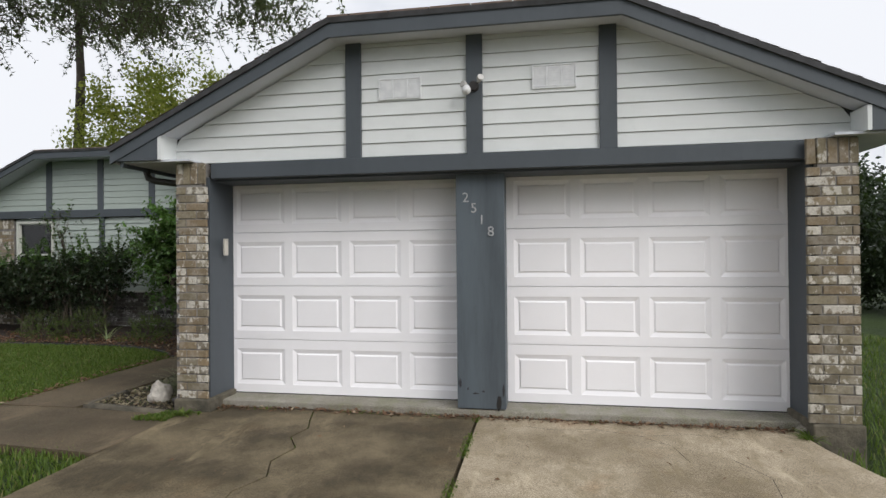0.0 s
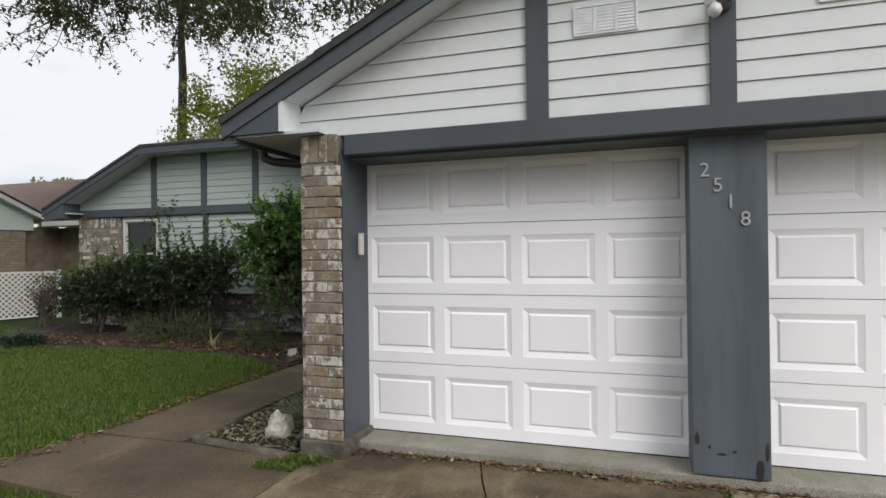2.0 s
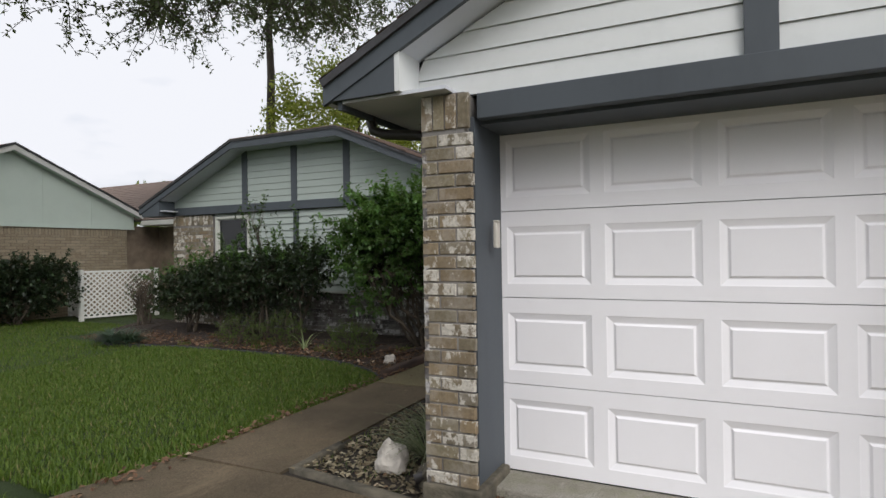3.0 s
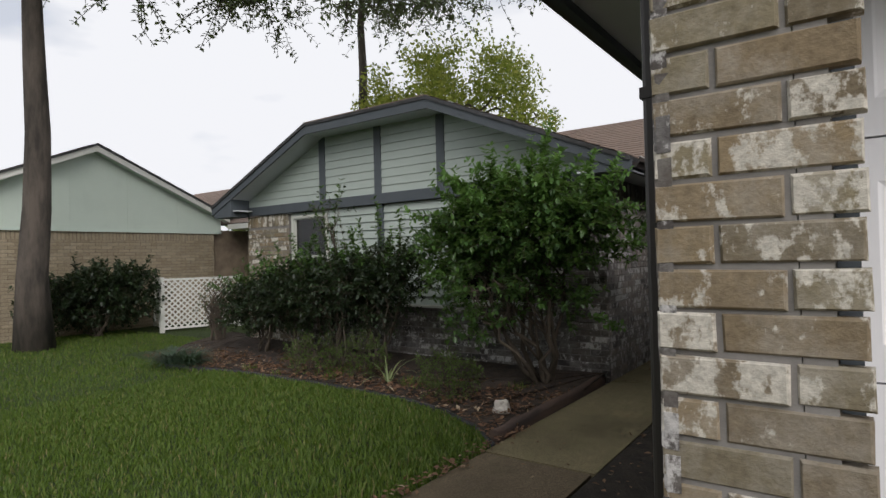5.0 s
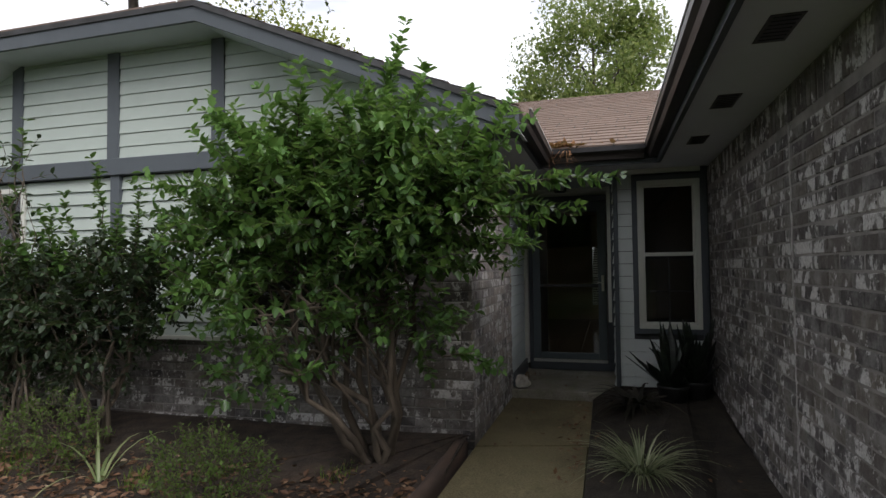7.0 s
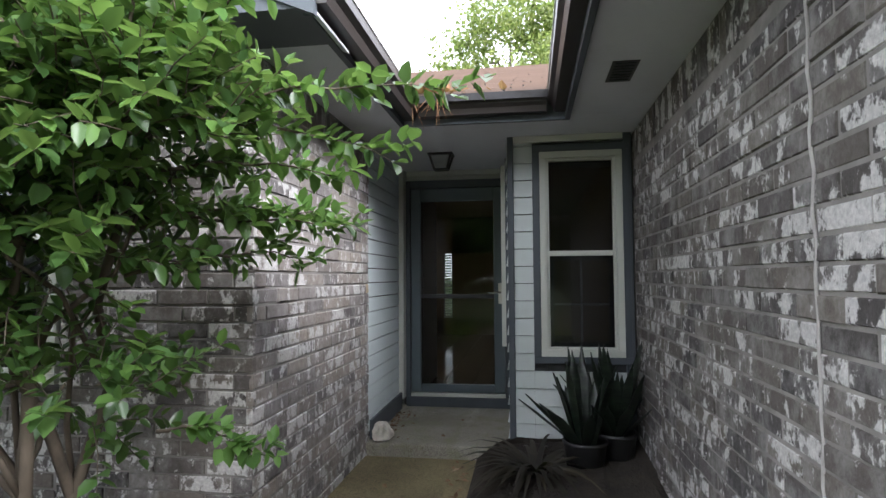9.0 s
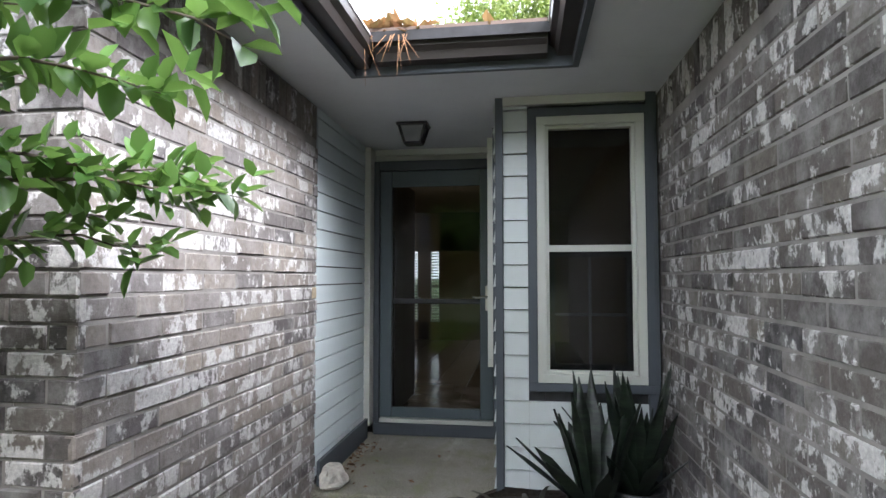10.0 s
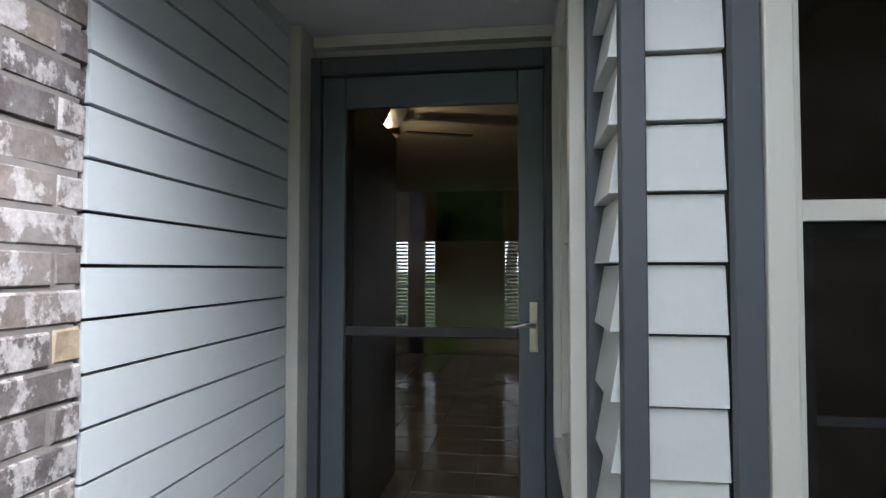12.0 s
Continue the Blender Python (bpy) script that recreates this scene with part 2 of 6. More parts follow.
M["concrete"] = concrete_mat("stained_driveway_concrete", (0.52, 0.44, 0.32), (0.25, 0.20, 0.125), (0.44, 0.25, 0.11), (0.23, 0.185, 0.105))
M["concrete_old"] = concrete_mat("mossy_driveway_concrete", (0.27, 0.215, 0.13), (0.075, 0.058, 0.030), (0.20, 0.135, 0.065), (0.12, 0.095, 0.05), (0.42, 0.66), 1.3)
M["walk"] = concrete_mat("brown_walk_concrete", (0.165, 0.125, 0.076), (0.085, 0.064, 0.037), (0.15, 0.105, 0.06), (0.10, 0.082, 0.045))
M["walk_moss"] = concrete_mat("yellowed_walk_concrete", (0.25, 0.21, 0.115), (0.14, 0.115, 0.06), (0.22, 0.165, 0.085), (0.17, 0.15, 0.07))
M["slab"] = concrete_mat("pale_porch_concrete", (0.40, 0.38, 0.33), (0.25, 0.23, 0.18), (0.30, 0.26, 0.16), (0.20, 0.21, 0.11))


def lawn_mat():
    mat, nt, b = nodes_of("lawn_turf")
    big = noise_node(nt, 0.55, 5, 0.6, "World")
    fine = noise_node(nt, 70, 4, 0.75, "World")
    col = ramp(nt, big, [(0.35, (0.028, 0.056, 0.005)), (0.62, (0.047, 0.086, 0.008))])
    col = mix(nt, 0.75, col, ramp(nt, fine, [(0.3, (0.25, 0.25, 0.2)), (0.7, (1.0, 1.0, 1.0))]), "MULTIPLY")
    nt.links.new(col, b.inputs["Base Color"])
    b.inputs["Roughness"].default_value = 0.9
    bump(nt, b, fine, 1.0, 0.03)
    return mat


M["lawn"] = lawn_mat()


def leaf_mat(name, stops, rough=0.45, through_light=0.3):
    mat, nt, b = nodes_of(name)
    r = random_of(nt, True)
    col = ramp(nt, r, stops)
    nt.links.new(col, b.inputs["Base Color"])
    b.inputs["Roughness"].default_value = rough
    tr = nt.nodes.new("ShaderNodeBsdfTranslucent")
    nt.links.new(mix(nt, 0.35, col, (0.28, 0.42, 0.08)), tr.inputs["Color"])
    m = nt.nodes.new("ShaderNodeMixShader")
    m.inputs[0].default_value = through_light
    nt.links.new(b.outputs[0], m.inputs[1])
    nt.links.new(tr.outputs[0], m.inputs[2])
    nt.links.new(m.outputs[0], nt.nodes["Material Output"].inputs["Surface"])
    return mat


M["blade"] = leaf_mat("grass_blade", [(0, (0.047, 0.092, 0.007)), (0.5, (0.085, 0.148, 0.012)), (0.88, (0.125, 0.182, 0.022)), (1, (0.24, 0.19, 0.085))], 0.6, 0.35)
M["leaf_shrub"] = leaf_mat("privet_leaf", [(0, (0.028, 0.064, 0.02)), (0.6, (0.062, 0.13, 0.036)), (1, (0.12, 0.23, 0.055))], 0.32, 0.45)
M["leaf_fern"] = leaf_mat("fern_leaf", [(0, (0.045, 0.085, 0.012)), (1, (0.10, 0.165, 0.03))], 0.6, 0.4)
M["clipping"] = leaf_mat("dry_clipping", [(0, (0.09, 0.068, 0.04)), (0.6, (0.19, 0.155, 0.095)), (1, (0.32, 0.28, 0.19))], 0.8, 0.1)
M["leaf_tip"] = leaf_mat("young_privet_leaf", [(0, (0.075, 0.165, 0.04)), (1, (0.14, 0.27, 0.07))], 0.35, 0.45)
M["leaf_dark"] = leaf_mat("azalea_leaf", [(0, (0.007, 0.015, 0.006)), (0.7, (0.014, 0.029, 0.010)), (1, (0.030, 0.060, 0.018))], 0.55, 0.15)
M["leaf_oak"] = leaf_mat("oak_leaf", [(0, (0.05, 0.065, 0.035)), (0.6, (0.08, 0.10, 0.05)), (1, (0.13, 0.15, 0.07))], 0.5, 0.3)
M["leaf_yellow"] = leaf_mat("yellow_green_leaf", [(0, (0.17, 0.21, 0.03)), (0.6, (0.32, 0.35, 0.055)), (1, (0.45, 0.44, 0.09))], 0.5, 0.55)
M["leaf_mid"] = leaf_mat("green_tree_leaf", [(0, (0.09, 0.125, 0.035)), (0.6, (0.17, 0.21, 0.06)), (1, (0.26, 0.29, 0.09))], 0.5, 0.5)
M["strap"] = leaf_mat("strap_leaf", [(0, (0.10, 0.13, 0.06)), (0.5, (0.20, 0.23, 0.12)), (1, (0.42, 0.42, 0.28))], 0.5, 0.25)
M["strap_green"] = leaf_mat("spider_plant_leaf", [(0, (0.10, 0.15, 0.05)), (1, (0.24, 0.28, 0.13))], 0.5, 0.25)
M["strap_dark"] = leaf_mat("liriope_leaf", [(0, (0.022, 0.045, 0.028)), (1, (0.05, 0.09, 0.05))], 0.5, 0.2)
M["strap_dead"] = leaf_mat("dead_strap_leaf", [(0, (0.012, 0.010, 0.008)), (0.8, (0.035, 0.028, 0.02)), (1, (0.07, 0.055, 0.035))], 0.6, 0.1)
M["litter"] = leaf_mat("fallen_leaf", [(0, (0.08, 0.035, 0.02)), (0.5, (0.15, 0.075, 0.04)), (0.93, (0.22, 0.13, 0.075)), (1, (0.4, 0.32, 0.22))], 0.7, 0.1)
M["needle"] = leaf_mat("dead_needles", [(0, (0.25, 0.12, 0.06)), (1, (0.45, 0.27, 0.14))], 0.8, 0.1)


def snake_mat():
    mat, nt, b = nodes_of("banded_snake_plant_leaf")
    band = noise_node(nt, 9, 5, 0.7, "World", (0.6, 0.6, 3.5))
    nt.links.new(ramp(nt, band, [(0.42, (0.006, 0.009, 0.007)), (0.62, (0.022, 0.034, 0.02))]), b.inputs["Base Color"])
    b.inputs["Roughness"].default_value = 0.4
    return mat


M["snake"] = snake_mat()


def glass_mat(name, tint, gloss_rough=0.0, ior=1.5):
    mat = bpy.data.materials.new(name)
    mat.use_nodes = True
    nt = mat.node_tree
    nt.nodes.clear()
    fr = nt.nodes.new("ShaderNodeFresnel")
    fr.inputs["IOR"].default_value = ior
    tr = nt.nodes.new("ShaderNodeBsdfTransparent")
    tr.inputs["Color"].default_value = (*tint, 1)
    gl = nt.nodes.new("ShaderNodeBsdfGlossy")
    gl.inputs["Roughness"].default_value = gloss_rough
    m = nt.nodes.new("ShaderNodeMixShader")
    out = nt.nodes.new("ShaderNodeOutputMaterial")
    nt.links.new(fr.outputs[0], m.inputs[0])
    nt.links.new(tr.outputs[0], m.inputs[1])
    nt.links.new(gl.outputs[0], m.inputs[2])
    nt.links.new(m.outputs[0], out.inputs["Surface"])
    return mat


M["glass"] = glass_mat("window_glass", (0.92, 0.94, 0.93), 0.0, 1.27)
M["screen"] = glass_mat("insect_screen_glass", (0.42, 0.43, 0.43), 0.10)
M["frosted"] = plain("frosted_lamp_glass", (0.17, 0.18, 0.19), (0.12, 0.13, 0.14), 9, 0.35)


def glow_mat(name, colour, strength):
    mat, nt, b = nodes_of(name)
    b.inputs["Emission Color"].default_value = (*colour, 1)
    b.inputs["Emission Strength"].default_value = strength
    b.inputs["Base Color"].default_value = (0.8, 0.8, 0.75, 1)
    return mat


M["bulb"] = glow_mat("lit_fan_bulb", (1.0, 0.72, 0.38), 26.0)


# ---- mesh helpers ----
rng = random.Random(7)


def box(bm, x0, x1, y0, y1, z0, z1, bevel=0.0):
    r = bmesh.ops.create_cube(bm, size=1.0, matrix=Matrix.LocRotScale(((x0 + x1) / 2, (y0 + y1) / 2, (z0 + z1) / 2), None, (abs(x1 - x0), abs(y1 - y0), abs(z1 - z0))))
    if bevel:
        edges = list({e for v in r["verts"] for e in v.link_edges})
        bmesh.ops.bevel(bm, geom=edges, offset=bevel, segments=2, affect="EDGES", profile=0.5)
    return bm


def boxes(*dims, bevel=0.0):
    bm = bmesh.new()
    for d in dims:
        box(bm, *d, bevel=bevel)
    return bm


def solid(bm, pts, push):
    """A polygon given a thickness along the vector push."""
    a = [bm.verts.new(p) for p in pts]
    b = [bm.verts.new(Vector(p) + Vector(push)) for p in pts]
    n = len(pts)
    bm.faces.new(a[::-1])
    bm.faces.new(b)
    for i in range(n):
        bm.faces.new((a[i], a[(i + 1) % n], b[(i + 1) % n], b[i]))
    bmesh.ops.recalc_face_normals(bm, faces=bm.faces)
    return bm


def tube(bm, pts, radii, sides=8, cap=True):
    rings = []
    for i, p in enumerate(pts):
        p = Vector(p)
        d = (Vector(pts[min(i + 1, len(pts) - 1)]) - Vector(pts[max(i - 1, 0)])).normalized()
        u = d.orthogonal().normalized()
        if i:
            u = (last - d * last.dot(d)).normalized()
        last = u
        v = d.cross(u)
        rings.append([bm.verts.new(p + (u * math.cos(a) + v * math.sin(a)) * radii[i]) for a in (2 * math.pi * k / sides for k in range(sides))])
    for a, b in zip(rings, rings[1:]):
        for k in range(sides):
            bm.faces.new((a[k], a[(k + 1) % sides], b[(k + 1) % sides], b[k])).smooth = True
    if cap:
        bm.faces.new(rings[0][::-1])
        bm.faces.new(rings[-1])
    return bm


def lathe(bm, centre, profile, sides=20):
    cx, cy, cz = centre
    rings = [[bm.verts.new((cx + r * math.cos(2 * math.pi * k / sides), cy + r * math.sin(2 * math.pi * k / sides), cz + z)) for k in range(sides)] for r, z in profile]
    for a, b in zip(rings, rings[1:]):
        for k in range(sides):
            bm.faces.new((a[k], a[(k + 1) % sides], b[(k + 1) % sides], b[k])).smooth = True
    bm.faces.new(rings[0][::-1])
    bm.faces.new(rings[-1])
    return bm


def part(name, bm, material, parent=None, label=""):
    me = bpy.data.meshes.new(name)
    bm.to_mesh(me)
    bm.free()
    me.materials.append(material)
    ob = new(name, me)
    if parent is not None:
        ob.parent = parent
    if label:
        tagged(ob, label)
    return ob


def thing(name, label, category, at=(0, 0, 0), group=""):
    ob = new(name)
    ob.empty_display_size = 0.1
    ob.location = at
    return tagged(ob, label, category, group)


def local(ob, parent):
    """Keeps a mesh made in world coordinates in place under a moved parent."""
    ob.matrix_parent_inverse = Matrix.Translation(-Vector(parent.location))
    return ob


def lpart(name, bm, material, parent, label=""):
    return local(part(name, bm, material, parent, label), parent)


def structure(name, bm, material, label="", category=""):
    return tagged(part(name, bm, material), label, category, kind="structure")


def raw_mesh(name, verts, faces, material, smooth=False):
    me = bpy.data.meshes.new(name)
    me.from_pydata(verts, [], faces)
    me.materials.append(material)
    if smooth:
        me.polygons.foreach_set("use_smooth", [True] * len(me.polygons))
    return me


# ---- plan ----
GXL, GXR, GYB, GYT, DOOR_Y = -3.59, 2.19, 5.735, 5.84, 6.22     # garage: brick faces, trim face, door plane
SOFFIT = 2.285
WALL_L = -5.57                                                  # porch side of the bedroom wing
WXL, WY = -12.25, 11.05                                         # wing: far corner and front
BAY_X, BAY_Y = -4.455, 12.89                                    # siding bay beside the entry
ENTRY_Y = 14.12
G_KINK, W_KINK = ((-2.02, 0.45), 3.43), ((-10.2, -7.79), 3.5)


def lawn_z(x, y):
    z = -0.105 - 0.003 * max(0.0, -9.0 - x) - 0.018 * max(0.0, 5.0 - y)
    return max(z, -0.75)


def drive_z(y):
    return -0.035 - 0.02 * max(0.0, 5.93 - y)


# ---- ground ----
def spread(lo, hi, near_lo, near_hi, step):
    mid = list(np.arange(near_lo, near_hi + step, step))
    left = [near_lo - d for d in (4, 10, 25, 60, 140, 320) if near_lo - d > lo]
    right = [mid[-1] + d for d in (4, 10, 25, 60, 140, 320) if mid[-1] + d < hi]
    return left[::-1] + mid + right


gxs, gys = spread(-400, 400, -26, 10, 0.6), spread(-400, 400, -8, 30, 0.6)
gverts, gfaces = [], []
for gy in gys:
    for gx in gxs:
        under = (-3.6 < gx < 2.6 and gy < 6.6) or (-5.9 < gx < -3.4 and 4.6 < gy < 14)
        bed = -12.4 < gx < -5.3 and 9.3 < gy < 11.3
        gz = lawn_z(gx, gy) + 0.012 * noise.noise((gx * 0.7, gy * 0.7, 0)) - (0.16 if under else 0.05 if bed else 0.0)
        gverts.append((gx, gy, gz))
nx = len(gxs)
for r in range(len(gys) - 1):
    for c in range(nx - 1):
        a = r * nx + c
        gfaces.append((a, a + 1, a + nx + 1, a + nx))
tagged(new("ground", raw_mesh("ground", gverts, gfaces, M["lawn"], True)), "green lawn turf reaching past the houses", "lawn", kind="structure")

# driveway: two pours with a grassy joint; the mossy one is cracked
JOINT_X = -0.775
crack = [(-2.31, 5.93), (-2.22, 5.62), (-2.15, 5.43), (-2.2, 5.2), (-2.06, 4.98), (-2.12, 4.7), (-2.02, 4.45), (-2.13, 4.2), (-2.08, 3.9), (-2.2, 3.5), (-2.12, 2.9), (-2.25, 2.2), (-2.2, 1.0), (-2.3, -1.0), (-2.25, -6.0)]
road = new("driveway")
tagged(road, "stained concrete driveway in front of the garage", "driveway", kind="structure")


def slab_part(name, outline, zf, thick, mat, parent, label=""):
    bm = bmesh.new()
    top = [bm.verts.new((x, y, zf(y))) for x, y in outline]
    low = [bm.verts.new((x, y, zf(y) - thick)) for x, y in outline]
    n = len(outline)
    bm.faces.new(top)
    bm.faces.new(low[::-1])
    for i in range(n):
        bm.faces.new((top[i], low[i], low[(i + 1) % n], top[(i + 1) % n]))
    bmesh.ops.recalc_face_normals(bm, faces=bm.faces)
    bmesh.ops.triangulate(bm, faces=[f for f in bm.faces if len(f.verts) > 4])
    return part(name, bm, mat, parent, label)


slab_part("slab", [(-3.48, 5.93)] + [(x - 0.006, y) for x, y in crack] + [(-3.5, -6.0), (-3.5, 1.0), (-3.5, 4.6)], drive_z, 0.14, M["concrete_old"], road, "mossy brown concrete slab")
slab_part("slab", [(x + 0.006, y) for x, y in crack][::-1] + [(JOINT_X - 0.012, 5.93), (JOINT_X - 0.016, 4.2), (JOINT_X - 0.012, -6.0)], drive_z, 0.14, M["concrete_old"], road, "mossy brown concrete slab")
slab_part("slab", [(JOINT_X + 0.012, -6.0), (JOINT_X + 0.016, 4.2), (JOINT_X + 0.012, 5.93), (1.78, 5.93), (1.83, 5.5), (1.93, 5.1), (2.12, 4.5), (2.35, 3.6), (2.5, 2.0), (2.55, -6.0)], drive_z, 0.14, M["concrete"], road, "pale pitted concrete slab")
structure("garage_apron", boxes((-3.46, 1.93, 5.94, 6.6, -0.14, 0.025), bevel=0.012), M["slab"], "worn concrete lip under the garage doors", "concrete")
structure("driveway_joint", boxes((-3.46, 1.9, 5.915, 5.95, -0.14, -0.035), (JOINT_X - 0.02, JOINT_X + 0.02, -6, 5.93, -0.3, -0.16)), M["soil"], "dirt-filled joint at the garage lip", "joint")

for pts in ([(-0.35, 5.72), (-0.1, 5.66), (0.2, 5.72), (0.55, 5.6), (0.75, 5.4), (0.8, 5.1)], [(0.55, 5.6), (0.95, 5.7), (1.35, 5.62)], [(1.1, 5.2), (1.25, 4.9), (1.2, 4.6)], [(-3.2, 5.3), (-2.9, 5.25), (-2.6, 5.32), (-2.22, 5.22)]):
    bm = bmesh.new()
    for (xa, ya), (xb, yb) in zip(pts, pts[1:]):
        nx_, ny_ = (yb - ya), -(xb - xa)
        ln_ = math.hypot(nx_, ny_) / 0.0022
        vv = [bm.verts.new((x + sg * nx_ / ln_, y + sg * ny_ / ln_, drive_z(y) + 0.0008)) for x, y, sg in ((xa, ya, 1), (xb, yb, 1), (xb, yb, -1), (xa, ya, -1))]
        bm.faces.new(vv)
    bmesh.ops.recalc_face_normals(bm, faces=bm.faces)
    part("hairline_crack", bm, M["soil"], road, "dark hairline crack")

walkway = tagged(new("walkway"), "brown concrete walk to the front door", "path", kind="structure")
wz = lambda y: -0.062 - 0.004 * max(0.0, y - 6)
slab_part("slab", [(-5.75, 4.86), (-5.3, 4.8), (-4.3, 4.72), (-3.52, 4.66), (-3.51, 5.66), (-4.62, 5.76), (-5.62, 5.72)], wz, 0.12, M["walk"], walkway)
for y0, y1 in ((5.77, 8.30), (8.325, 11.20), (11.225, 12.82)):
    skew = lambda y: 0.11 if 11 < y < 12 else 0.0
    slab_part("slab", [(-5.58, y0 - skew(y0)), (-4.72, y0 + skew(y0)), (-4.74, y1 + skew(y1)), (-5.57, y1 - skew(y1))], wz, 0.12, M["walk" if y0 < 8 else "walk_moss"], walkway)
structure("porch_slab", boxes((-5.6, -4.44, 12.84, ENTRY_Y + 0.1, -0.16, 0.0), bevel=0.012), M["slab"], "pale worn concrete slab before the front door", "porch")

# planting beds
def bed(name, outline, z, label, mat, rise):
    bm = bmesh.new()
    vs = [bm.verts.new((x, y, z)) for x, y in outline]
    f = bm.faces.new(vs)
    bmesh.ops.triangulate(bm, faces=[f])
    for _ in range(4):
        bmesh.ops.subdivide_edges(bm, edges=[e for e in bm.edges if e.calc_length() > 0.22], cuts=1)
    for v in bm.verts:
        v.co.z += rise(v.co.x, v.co.y) + 0.03 * noise.noise((v.co.x * 2.1, v.co.y * 2.1, 3)) + 0.02 * noise.noise((v.co.x * 7, v.co.y * 7, 5))
    bmesh.ops.recalc_face_normals(bm, faces=bm.faces)
    return structure(name, bm, mat, label, "planting bed")


def side_rise(x, y):
    return 0.16 * max(0.0, min(1.0, (y - 11.0) / 1.8)) * max(0.0, min(1.0, (x + 4.76) / 0.25))


BED = [(-13.2, 11.3), (-13.0, 10.2), (-12.3, 9.4), (-11.39, 9.05), (-9.99, 9.3), (-8.47, 9.34), (-7.21, 9.3), (-6.5, 9.12), (-6.0, 8.85), (-5.6, 8.5)]
bed("planting_bed", BED + [(-5.6, 11.1), (-12.3, 11.3)], -0.085, "dark mulch bed with fallen leaves under the shrubs", M["mulch"], lambda x, y: 0.11 * max(0.0, min(1.0, (y - 9.9) / 1.1)))
bed("side_bed", [(-4.72, 5.8), (-3.58, 5.7), (-3.58, 12.9), (-4.45, 12.9), (-4.73, 12.8)], -0.085, "dark soil strip beside the garage wall", M["soil"], side_rise)

# ---- walls ----
def wall(name, bm, label, mat="mortar"):
    return structure(name, bm, M[mat], label, "wall")


g_left_wall = wall("wall_garage_side", boxes((GXL + 0.0045, GXL + 0.22, GYB + 0.008, BAY_Y + 0.3, -0.3, SOFFIT - 0.003)), "whitewashed tumbled brick wall of the garage")
g_pillar_l = wall("wall_garage_pillar_left", boxes((GXL + 0.222, -3.322, GYB + 0.008, DOOR_Y - 0.02, -0.3, SOFFIT - 0.003)), "narrow brick pillar beside the garage door")
g_pillar_r = wall("wall_garage_pillar_right", boxes((1.902, GXR - 0.008, GYB + 0.008, DOOR_Y + 0.4, -0.3, SOFFIT - 0.003)), "narrow brick pillar beside the garage door")
g_right_wall = wall("wall_garage_far_side", boxes((GXR - 0.22, GXR - 0.008, DOOR_Y + 0.41, 18, -0.3, SOFFIT - 0.003)), "brick side wall of the garage")
w_porch_wall = wall("wall_wing_porch", boxes((WALL_L - 0.2, WALL_L - 0.0045, WY + 0.008, 12.88, -0.3, SOFFIT - 0.003)), "whitewashed tumbled brick wall beside the walk")
w_left = wall("wall_wing_pillar", boxes((WXL + 0.008, -11.13, WY + 0.008, WY + 0.22, -0.4, 2.2)), "brick pillar at the corner of the bedroom wing")
w_right = wall("wall_wing_right", boxes((-6.55, WALL_L - 0.202, WY + 0.008, WY + 0.22, -0.4, SOFFIT - 0.003)), "brick wall beside the wing window")
w_base = wall("wall_wing_base", boxes((-11.128, -6.552, WY + 0.008, WY + 0.22, -0.4, 0.70)), "low brick wall under the wing windows")
w_side = wall("wall_wing_far_side", boxes((WXL + 0.008, WXL + 0.22, WY + 0.222, 19, -0.5, SOFFIT - 0.003)), "brick side wall of the bedroom wing")
structure("wall_garage_footing", boxes((GXL - 0.02, -3.24, GYB - 0.02, DOOR_Y - 0.03, -0.3, 0.075), (1.84, GXR + 0.02, GYB - 0.02, DOOR_Y, -0.3, 0.075), bevel=0.015), M["edging"], "mossy concrete footing under the brick pillars", "footing")

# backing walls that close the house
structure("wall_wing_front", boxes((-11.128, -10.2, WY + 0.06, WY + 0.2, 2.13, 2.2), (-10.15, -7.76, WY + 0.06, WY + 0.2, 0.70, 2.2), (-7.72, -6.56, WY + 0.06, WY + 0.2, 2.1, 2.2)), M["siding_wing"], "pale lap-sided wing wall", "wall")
# backings coloured dark so the gaps between boards read as shade
structure("wall_entry_left", boxes((WALL_L - 0.2, WALL_L - 0.03, 12.885, ENTRY_Y + 0.12, -0.3, SOFFIT - 0.003)), M["roof_edge_gap_shade"], "pale grey sided wall beside the entry", "wall")
structure("wall_entry_bay_side", boxes((BAY_X - 0.008, BAY_X + 0.029, BAY_Y + 0.03, 13.16, -0.3, SOFFIT), (BAY_X - 0.008, BAY_X + 0.1, 13.95, ENTRY_Y + 0.12, -0.3, SOFFIT), (BAY_X - 0.008, BAY_X + 0.1, 13.161, 13.949, -0.3, 0.68), (BAY_X - 0.008, BAY_X + 0.1, 13.161, 13.949, 2.14, SOFFIT)), M["roof_edge_gap_shade"], "sided side wall of the window bay", "wall")
structure("wall_entry_bay_front", boxes((BAY_X + 0.03, -4.22, BAY_Y + 0.03, BAY_Y + 0.13, -0.3, SOFFIT), (-3.71, GXL, BAY_Y + 0.03, BAY_Y + 0.13, -0.3, SOFFIT), (-4.219, -3.711, BAY_Y + 0.03, BAY_Y + 0.13, -0.3, 0.69), (-4.219, -3.711, BAY_Y + 0.03, BAY_Y + 0.13, 2.13, SOFFIT)), M["roof_edge_gap_shade"], "pale sided front of the window bay", "wall")
